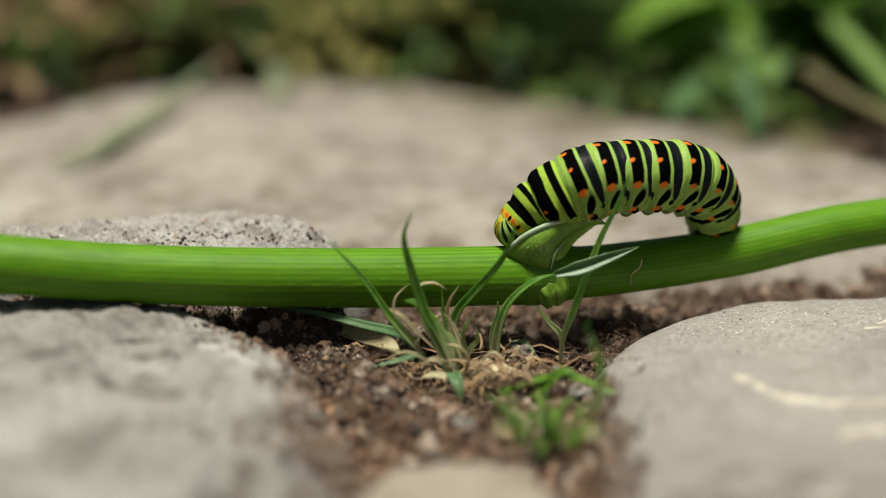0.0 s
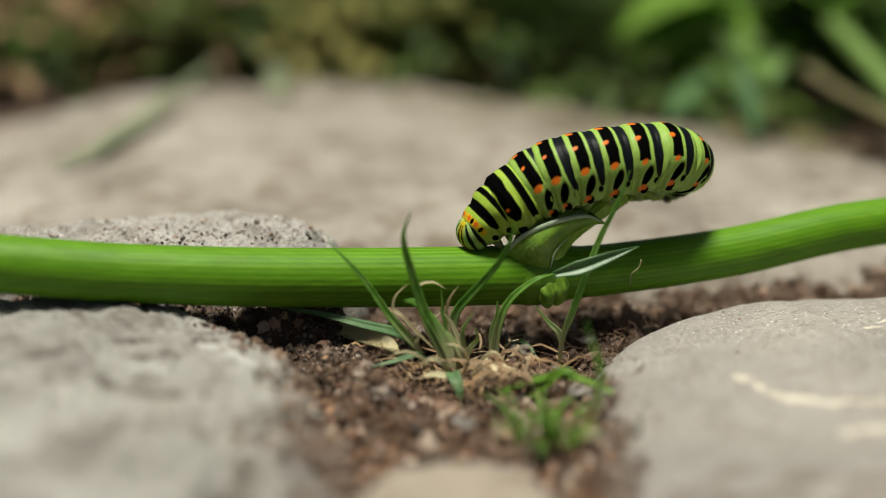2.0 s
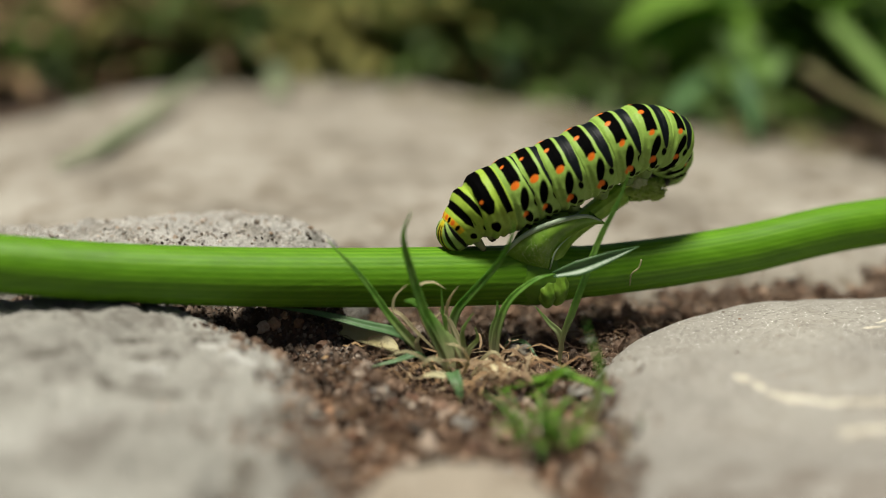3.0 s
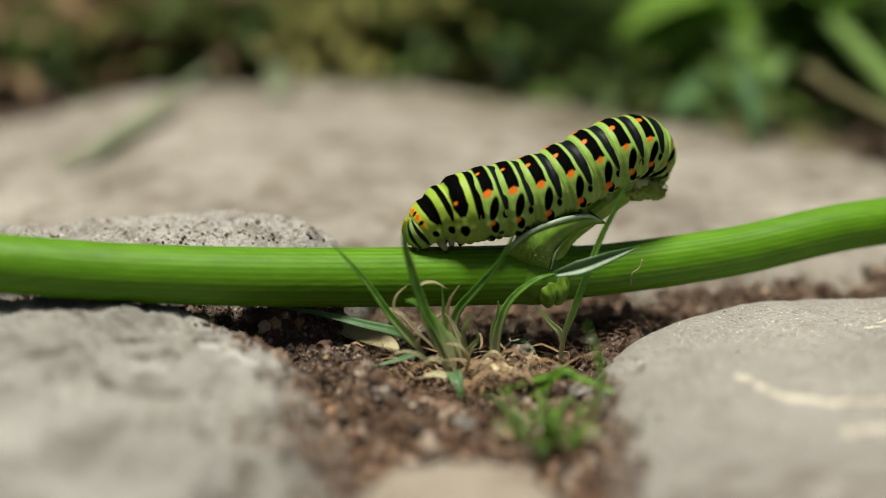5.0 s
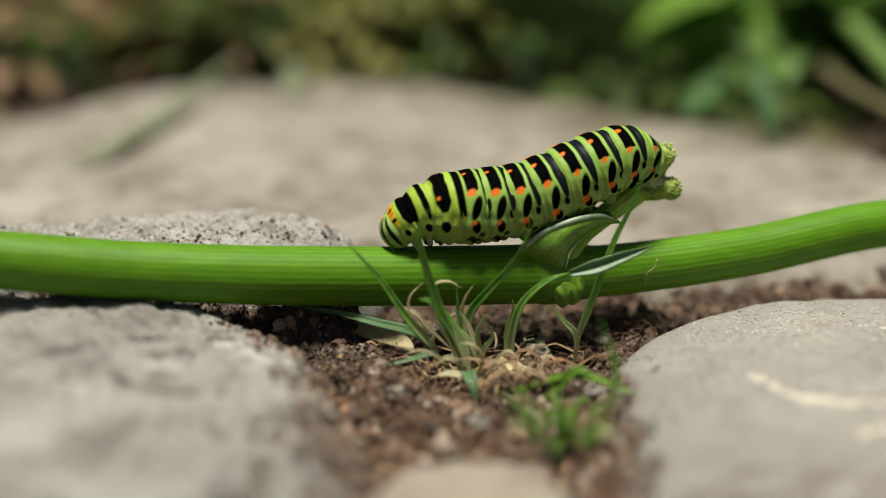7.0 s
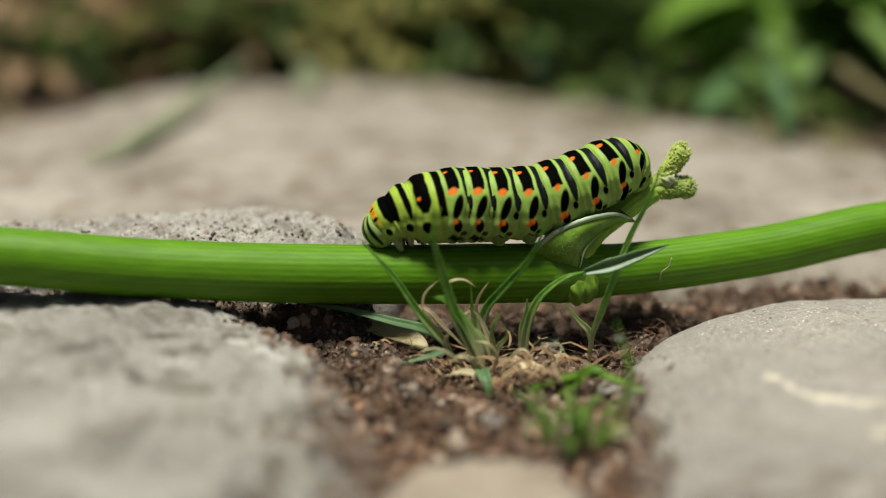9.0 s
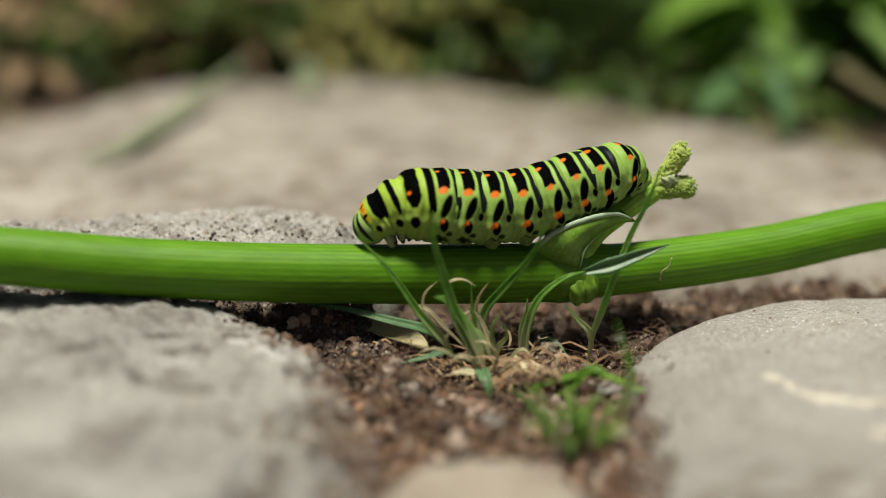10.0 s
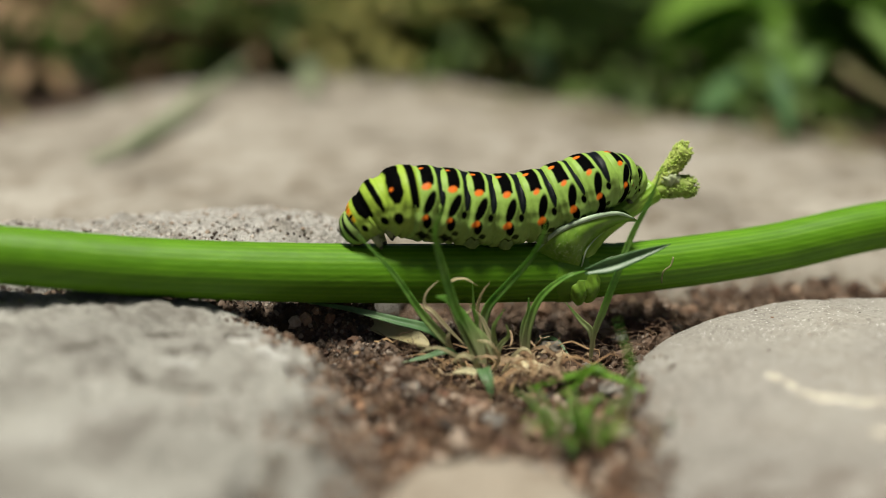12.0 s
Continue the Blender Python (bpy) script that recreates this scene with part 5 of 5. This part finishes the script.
    crawl(SEGMENTS[2],
          (0, 14.20, 3.05, 15.02, 20.4, -36.6, 11.8), (0.5, 13.24, 2.81, 14.89, 19.7, -38.3, 17.0), (1, 12.48, 2.62, 14.42, 11.2, -42.9, 20.0),
          (1.5, 9.21, 1.80, 14.99, 8.9, -47.8, 20.6), (2, 7.86, 1.46, 14.75, 11.3, -36.2, 21.1), (2.5, 7.15, 1.29, 14.79, 12.2, -37.0, 21.6),
          (3, 4.45, 0.61, 14.84, -0.7, -39.7, 20.8), (5, -0.63, -0.66, 15.07, -1.6, -20.3, 19.0), (5.5, -1.71, -0.93, 14.96, -4.0, -16.6, 18.3),
          (6, -2.70, -1.18, 14.92, -6.4, -22.5, 17.6), (6.5, -4.34, -1.58, 15.40, -6.4, -24.7, 16.3), (7, -6.06, -2.01, 15.42, -6.4, -17.4, 15.0),
          (9, -11.10, -3.27, 15.48, -6.4, -16.2, 14.0), (9.5, -12.18, -3.54, 15.86, -6.8, -17.0, 13.8), (10, -12.69, -3.67, 16.20, -7.2, -19.9, 13.5),
          (10.5, -13.21, -3.80, 15.96, -7.6, -17.7, 13.2), (11, -14.03, -4.01, 16.05, -8.0, -21.7, 13.0),
          (11.5, -14.88, -4.22, 16.32, -8.4, -24.6, 12.7), (12, -15.22, -4.31, 16.43, -8.8, -28.4, 12.4))
    crawl(SEGMENTS[3],
          (0, 16.53, 3.07, 16.32, 29.8, -28.8, -1.6), (0.5, 15.55, 3.19, 16.24, 33.4, -36.2, -1.9), (1, 14.31, 3.08, 15.61, 23.9, -40.8, 1.7),
          (1.5, 10.78, 2.19, 16.17, 14.0, -36.5, 12.8), (2, 9.87, 1.97, 15.75, 15.5, -29.8, 14.0), (2.5, 9.01, 1.75, 15.71, 16.1, -28.5, 14.0),
          (3, 6.21, 1.05, 15.81, -0.5, -21.9, 14.0), (5, 1.65, -0.09, 15.49, -2.0, -9.7, 14.0), (5.5, 0.73, -0.32, 15.27, -5.0, -10.9, 14.0),
          (6, -0.55, -0.64, 15.39, -8.0, -10.3, 14.0), (6.5, -2.11, -1.03, 15.99, -8.0, -4.8, 14.0), (7, -3.39, -1.35, 15.85, -8.0, -4.2, 14.0),
          (9, -8.55, -2.64, 15.82, -8.0, -5.7, 14.0), (9.5, -9.63, -2.91, 16.24, -8.5, -4.1, 14.0), (10, -10.27, -3.07, 16.67, -9.0, -0.9, 14.0),
          (10.5, -10.78, -3.20, 16.32, -9.5, -1.9, 14.0), (11, -11.82, -3.45, 16.51, -10.0, -4.0, 14.0),
          (11.5, -12.67, -3.67, 16.91, -10.5, -3.1, 14.0), (12, -13.09, -3.77, 17.15, -11.0, -3.1, 14.0))
    crawl(SEGMENTS[4],
          (0, 21.73, 2.85, 19.15, 28.1, -22.3, 3.1), (0.5, 20.21, 2.58, 19.98, 32.3, -32.3, 0.2), (1, 18.51, 2.80, 19.62, 26.8, -41.1, -2.8),
          (1.5, 15.32, 3.19, 19.64, 18.5, -33.3, 4.6), (2, 14.91, 3.23, 18.91, 18.5, -30.1, 8.1), (2.5, 13.67, 2.92, 18.45, 17.3, -27.0, 11.3),
          (3, 11.30, 2.33, 17.68, -0.5, -20.7, 14.0), (5, 6.33, 1.08, 16.29, -2.0, -9.0, 14.0), (5.5, 5.55, 0.89, 16.40, -5.0, -12.7, 14.0),
          (6, 4.05, 0.51, 16.19, -8.0, -7.1, 14.0), (6.5, 2.67, 0.17, 16.00, -8.0, -1.7, 14.0), (7, 1.35, -0.16, 15.98, -8.0, -2.2, 14.0),
          (9, -3.77, -1.44, 16.23, -8.0, -2.6, 14.0), (9.5, -5.01, -1.75, 16.39, -8.5, 2.2, 14.0), (10, -5.70, -1.92, 16.31, -9.0, 5.0, 14.0),
          (10.5, -6.07, -2.02, 16.20, -9.5, 2.6, 14.0), (11, -7.23, -2.31, 16.54, -10.0, 2.2, 14.0), (11.5, -8.07, -2.52, 16.71, -10.5, 4.3, 14.0),
          (12, -8.55, -2.64, 16.80, -11.0, 6.5, 14.0))
    crawl(SEGMENTS[5],
          (0, 25.43, 3.55, 19.98, 29.0, -7.7, 10.7), (0.5, 23.69, 3.21, 21.39, 29.0, -18.4, 10.5), (1, 21.18, 2.74, 21.61, 23.5, -27.9, 5.2),
          (1.5, 18.36, 2.81, 21.16, 22.0, -20.0, -2.6), (2, 18.02, 3.12, 20.52, 22.2, -21.5, 1.3), (2.5, 16.71, 3.29, 19.70, 21.0, -17.5, 5.7),
          (3, 14.54, 3.13, 19.05, 3.7, -21.8, 10.1), (5, 10.32, 2.08, 16.90, 1.0, -10.2, 14.0), (5.5, 9.19, 1.80, 17.23, -1.4, -13.8, 14.0),
          (6, 7.49, 1.37, 16.42, -3.7, -4.8, 14.0), (6.5, 6.33, 1.08, 16.25, -4.0, -5.2, 14.0), (7, 5.12, 0.78, 16.19, -4.2, -4.6, 14.0),
          (9, -0.26, -0.56, 16.21, -5.8, 1.9, 14.0), (9.5, -1.46, -0.87, 15.92, -6.5, 7.1, 14.0), (10, -1.94, -0.98, 15.91, -7.3, 5.8, 14.0),
          (10.5, -2.38, -1.09, 15.94, -8.0, 4.2, 14.0), (11, -3.72, -1.43, 16.19, -8.8, 6.4, 14.0), (11.5, -4.55, -1.64, 16.28, -9.5, 8.5, 14.0),
          (12, -4.80, -1.70, 16.18, -10.2, 9.8, 14.0))
    crawl(SEGMENTS[6],
          (0, 29.52, 4.32, 20.23, 31.0, -1.5, 10.7), (0.5, 27.48, 3.93, 22.45, 28.9, -12.8, 10.7), (1, 24.31, 3.33, 22.70, 21.4, -13.2, 10.7),
          (1.5, 21.98, 2.89, 22.06, 19.9, -10.0, 6.4), (2, 21.68, 3.38, 21.57, 20.8, -12.2, 8.6), (2.5, 20.49, 3.60, 20.61, 21.6, -11.6, 10.3),
          (3, 18.44, 3.60, 20.59, 6.6, -22.3, 9.9), (5, 14.66, 3.16, 17.85, 3.7, -15.7, 15.8), (5.5, 12.76, 2.69, 18.23, 2.2, -16.9, 14.0),
          (6, 11.38, 2.34, 16.83, 0.5, -10.9, 14.0), (6.5, 10.43, 2.11, 16.73, 0.0, -11.5, 14.0), (7, 9.21, 1.80, 16.63, -0.5, -11.1, 14.0),
          (9, 3.54, 0.38, 15.99, -3.5, 1.3, 14.0), (9.5, 2.72, 0.18, 15.40, -4.5, 2.6, 14.0), (10, 2.37, 0.09, 15.47, -5.5, 1.6, 14.0),
          (10.5, 1.55, -0.11, 15.63, -6.5, 2.2, 14.0), (11, 0.01, -0.50, 15.70, -7.5, 5.5, 14.0), (11.5, -0.62, -0.65, 15.55, -8.5, 7.7, 14.0),
          (12, -0.68, -0.67, 15.40, -9.5, 7.8, 14.0))
    crawl(SEGMENTS[7],
          (0, 33.53, 5.08, 20.19, 32.9, 2.3, 12.7), (0.5, 31.29, 4.65, 23.14, 28.9, -5.5, 10.7), (1, 27.81, 3.99, 23.19, 21.8, -3.9, 10.7),
          (1.5, 26.25, 3.70, 22.56, 20.1, -4.9, 10.7), (2, 25.91, 4.32, 22.25, 21.2, -7.5, 12.4), (2.5, 25.06, 4.80, 21.45, 22.9, -10.9, 14.1),
          (3, 22.96, 4.60, 22.55, 7.9, -23.4, 13.8), (5, 19.29, 4.62, 19.53, 5.8, -21.7, 18.9), (5.5, 16.61, 3.65, 19.54, 4.9, -18.2, 17.3),
          (6, 15.75, 3.44, 18.07, 4.3, -19.1, 16.6), (6.5, 15.04, 3.26, 18.07, 3.6, -19.1, 16.2), (7, 13.58, 2.89, 17.89, 3.1, -19.2, 14.9),
          (9, 7.93, 1.48, 16.02, -1.2, -5.8, 14.0), (9.5, 7.60, 1.40, 15.49, -2.5, -6.4, 14.0), (10, 7.20, 1.30, 15.65, -3.7, -7.3, 14.0),
          (10.5, 5.87, 0.97, 15.61, -5.0, -3.4, 14.0), (11, 4.43, 0.61, 15.38, -6.3, -0.7, 14.0), (11.5, 4.12, 0.53, 15.07, -7.5, -0.1, 14.0),
          (12, 4.11, 0.53, 14.92, -8.8, 0.1, 14.0))
    crawl(SEGMENTS[8],
          (0, 37.67, 6.16, 19.89, 35.3, 12.2, 21.5), (0.5, 35.02, 5.36, 23.18, 28.6, 11.2, 13.4), (1, 31.93, 4.77, 23.22, 22.3, 5.5, 10.8),
          (1.5, 31.16, 4.63, 22.85, 21.1, 1.2, 10.8), (2, 30.78, 5.37, 22.79, 22.5, -3.5, 11.9), (2.5, 30.19, 6.03, 22.53, 25.0, -9.8, 13.2),
          (3, 27.52, 5.82, 24.64, 10.2, -19.7, 14.7), (5, 23.80, 6.29, 21.68, 8.6, -22.8, 19.5), (5.5, 20.98, 5.25, 21.05, 7.7, -17.6, 20.1),
          (6, 20.38, 5.03, 20.08, 7.5, -22.6, 19.6), (6.5, 19.91, 4.85, 20.14, 6.6, -23.0, 19.2), (7, 17.96, 4.13, 19.78, 5.8, -20.9, 18.0),
          (9, 12.79, 2.70, 16.95, 1.0, -14.5, 14.5), (9.5, 12.70, 2.68, 16.55, -0.5, -15.4, 14.3), (10, 11.89, 2.47, 16.73, -2.0, -15.5, 14.0),
          (10.5, 10.42, 2.10, 16.17, -3.5, -10.1, 14.0), (11, 9.40, 1.85, 15.82, -5.0, -9.5, 14.0), (11.5, 9.27, 1.82, 15.57, -6.5, -10.2, 14.0),
          (12, 9.32, 1.83, 15.38, -8.0, -9.7, 14.0))
    crawl(SEGMENTS[9],
          (0, 41.06, 8.05, 18.43, 35.5, 30.7, 35.7), (0.5, 37.83, 6.21, 21.80, 30.6, 36.3, 36.9), (1, 35.65, 5.48, 22.42, 20.7, 22.0, 25.1),
          (1.5, 35.30, 5.42, 22.38, 18.3, 16.7, 23.2), (2, 34.96, 6.23, 22.82, 18.9, 8.3, 22.8), (2.5, 34.45, 7.00, 23.12, 20.3, 0.9, 22.9),
          (3, 31.40, 6.82, 25.67, 6.6, -3.8, 20.8), (5, 27.68, 7.59, 23.26, 6.3, -15.1, 21.6), (5.5, 25.40, 6.87, 22.51, 5.9, -16.2, 21.1),
          (6, 24.85, 6.68, 22.08, 5.6, -21.7, 20.6), (6.5, 24.32, 6.48, 22.24, 4.7, -24.8, 20.2), (7, 22.11, 5.67, 21.33, 3.6, -17.6, 20.0),
          (9, 17.42, 3.93, 18.56, -1.3, -20.1, 17.5), (9.5, 17.24, 3.86, 18.22, -2.8, -21.3, 17.2), (10, 15.90, 3.47, 18.13, -4.1, -17.4, 16.2),
          (10.5, 14.75, 3.19, 17.24, -5.3, -15.8, 15.5), (11, 14.12, 3.03, 17.05, -6.7, -16.7, 15.0), (11.5, 14.01, 3.00, 16.91, -8.2, -17.6, 14.9),
          (12, 14.07, 3.02, 16.67, -9.6, -17.4, 14.9))
    crawl(SEGMENTS[10],
          (0, 43.39, 10.27, 15.71, 38.3, 44.4, 46.8), (0.5, 40.37, 9.38, 18.27, 39.9, 46.2, 57.7), (1, 38.91, 8.05, 20.10, 24.8, 33.2, 44.0),
          (1.5, 38.59, 7.82, 20.44, 22.3, 29.5, 46.8), (2, 38.39, 8.56, 21.59, 19.6, 22.2, 46.9), (2.5, 37.87, 9.28, 22.39, 18.0, 16.7, 48.8),
          (3, 34.91, 8.63, 25.16, 4.0, 14.6, 34.3), (5, 30.91, 9.11, 23.75, 2.8, -0.8, 28.8), (5.5, 29.56, 8.56, 23.73, 3.0, -7.9, 25.8),
          (6, 28.81, 8.20, 23.66, 2.4, -12.9, 25.2), (6.5, 27.81, 7.76, 24.03, 1.2, -13.6, 24.7), (7, 25.85, 7.01, 22.44, 0.9, -9.6, 23.8),
          (9, 21.43, 5.41, 20.27, -5.4, -18.7, 25.0), (9.5, 20.91, 5.22, 19.90, -7.0, -19.9, 24.7), (10, 19.36, 4.65, 19.17, -7.3, -14.9, 22.0),
          (10.5, 18.67, 4.39, 18.59, -8.1, -17.1, 20.4), (11, 18.12, 4.19, 18.54, -9.5, -17.3, 19.6), (11.5, 17.96, 4.13, 18.42, -11.0, -17.4, 19.5),
          (12, 17.92, 4.11, 18.16, -12.5, -17.5, 19.6))
    crawl(SEGMENTS[11],
          (0, 44.91, 12.94, 11.09, 52.0, 58.7, 65.3), (0.5, 40.55, 12.30, 13.54, 71.9, 60.4, 100.5), (1, 40.82, 12.23, 15.78, 41.5, 43.7, 75.0),
          (1.5, 38.92, 11.36, 17.91, 40.7, 37.4, 86.5), (2, 38.10, 11.94, 19.49, 34.2, 32.6, 87.0), (2.5, 36.74, 12.52, 20.60, 30.0, 30.9, 90.2),
          (3, 36.53, 11.50, 22.82, 11.8, 36.4, 63.3), (5, 33.59, 11.40, 22.42, 2.0, 32.3, 47.9), (5.5, 32.79, 10.99, 22.70, -0.4, 26.5, 44.0),
          (6, 31.79, 10.48, 22.95, -3.1, 23.3, 43.9), (6.5, 30.40, 9.84, 22.39, -5.6, 30.7, 43.1), (7, 28.82, 9.14, 21.84, -2.1, 18.2, 38.8),
          (9, 23.86, 7.34, 20.75, -11.0, 7.7, 40.5), (9.5, 23.50, 7.17, 20.44, -12.5, 5.5, 39.1), (10, 23.24, 7.03, 20.09, -10.7, 0.3, 34.7),
          (10.5, 22.93, 6.87, 19.78, -12.0, -2.9, 33.4), (11, 22.52, 6.68, 19.43, -13.5, -1.4, 32.6), (11.5, 22.12, 6.50, 19.13, -15.1, -1.0, 32.5),
          (12, 21.71, 6.31, 18.79, -16.6, -1.3, 32.6))
    crawl(SEGMENTS[12],
          (0, 45.08, 13.95, 9.05, 111.1, 77.3, 127.9), (0.5, 39.57, 13.70, 10.54, 97.3, 65.2, 129.2), (1, 40.81, 15.12, 13.11, 63.0, 48.7, 107.6),
          (1.5, 38.98, 14.32, 15.46, 55.4, 43.2, 111.7), (2, 38.73, 15.10, 17.40, 41.1, 41.0, 99.6), (2.5, 37.84, 15.78, 18.50, 31.9, 39.9, 93.6),
          (3, 37.76, 14.29, 20.49, 23.4, 50.6, 82.3), (5, 34.54, 13.14, 20.32, 25.2, 62.5, 86.6), (5.5, 33.76, 12.61, 20.82, 18.4, 62.3, 80.4),
          (6, 32.78, 12.02, 21.28, 10.1, 61.5, 73.7), (6.5, 31.64, 11.34, 20.92, 4.0, 57.2, 61.4), (7, 30.32, 10.60, 20.56, 1.4, 51.3, 51.1),
          (9, 25.40, 8.81, 19.56, -12.5, 46.0, 45.2), (9.5, 25.13, 8.65, 19.38, -14.1, 41.3, 42.7), (10, 24.96, 8.53, 19.14, -11.9, 36.7, 40.6),
          (10.5, 24.74, 8.39, 18.95, -13.5, 32.3, 38.8), (11, 24.42, 8.21, 18.73, -14.4, 28.1, 37.4), (11.5, 24.10, 8.03, 18.55, -15.7, 24.3, 36.1),
          (12, 23.78, 7.86, 18.32, -17.1, 20.7, 34.9))
    crawl(SEGMENTS[13],
          (0, 44.42, 13.56, 7.58, -168.3, 62.5, -149.6), (0.5, 38.92, 14.30, 7.92, 104.9, 71.2, 137.2), (1, 39.60, 16.06, 11.20, 88.0, 51.4, 142.2),
          (1.5, 37.31, 15.40, 13.82, 76.2, 39.4, 147.3), (2, 37.36, 16.30, 15.65, 64.5, 43.9, 138.9), (2.5, 36.46, 16.99, 16.86, 58.1, 41.9, 138.8),
          (3, 37.02, 15.13, 18.36, 61.7, 62.2, 131.3), (5, 33.71, 13.43, 18.52, 88.7, 63.8, 160.7), (5.5, 33.11, 12.89, 19.03, 85.8, 68.5, 157.0),
          (6, 32.32, 12.27, 19.51, 80.8, 73.4, 152.2), (6.5, 31.36, 11.60, 19.29, 73.3, 76.8, 138.4), (7, 30.21, 10.86, 19.08, 55.6, 79.3, 112.2),
          (9, 25.77, 9.26, 17.94, -8.9, 70.3, 50.9), (9.5, 25.69, 9.19, 17.83, -14.1, 63.5, 43.9), (10, 25.70, 9.14, 17.67, -13.1, 56.8, 39.4),
          (10.5, 25.67, 9.08, 17.55, -15.1, 50.2, 36.6), (11, 25.54, 8.99, 17.40, -15.9, 44.1, 34.8), (11.5, 25.41, 8.90, 17.30, -17.0, 38.5, 33.3),
          (12, 25.29, 8.80, 17.15, -18.2, 33.6, 32.1))


motions()
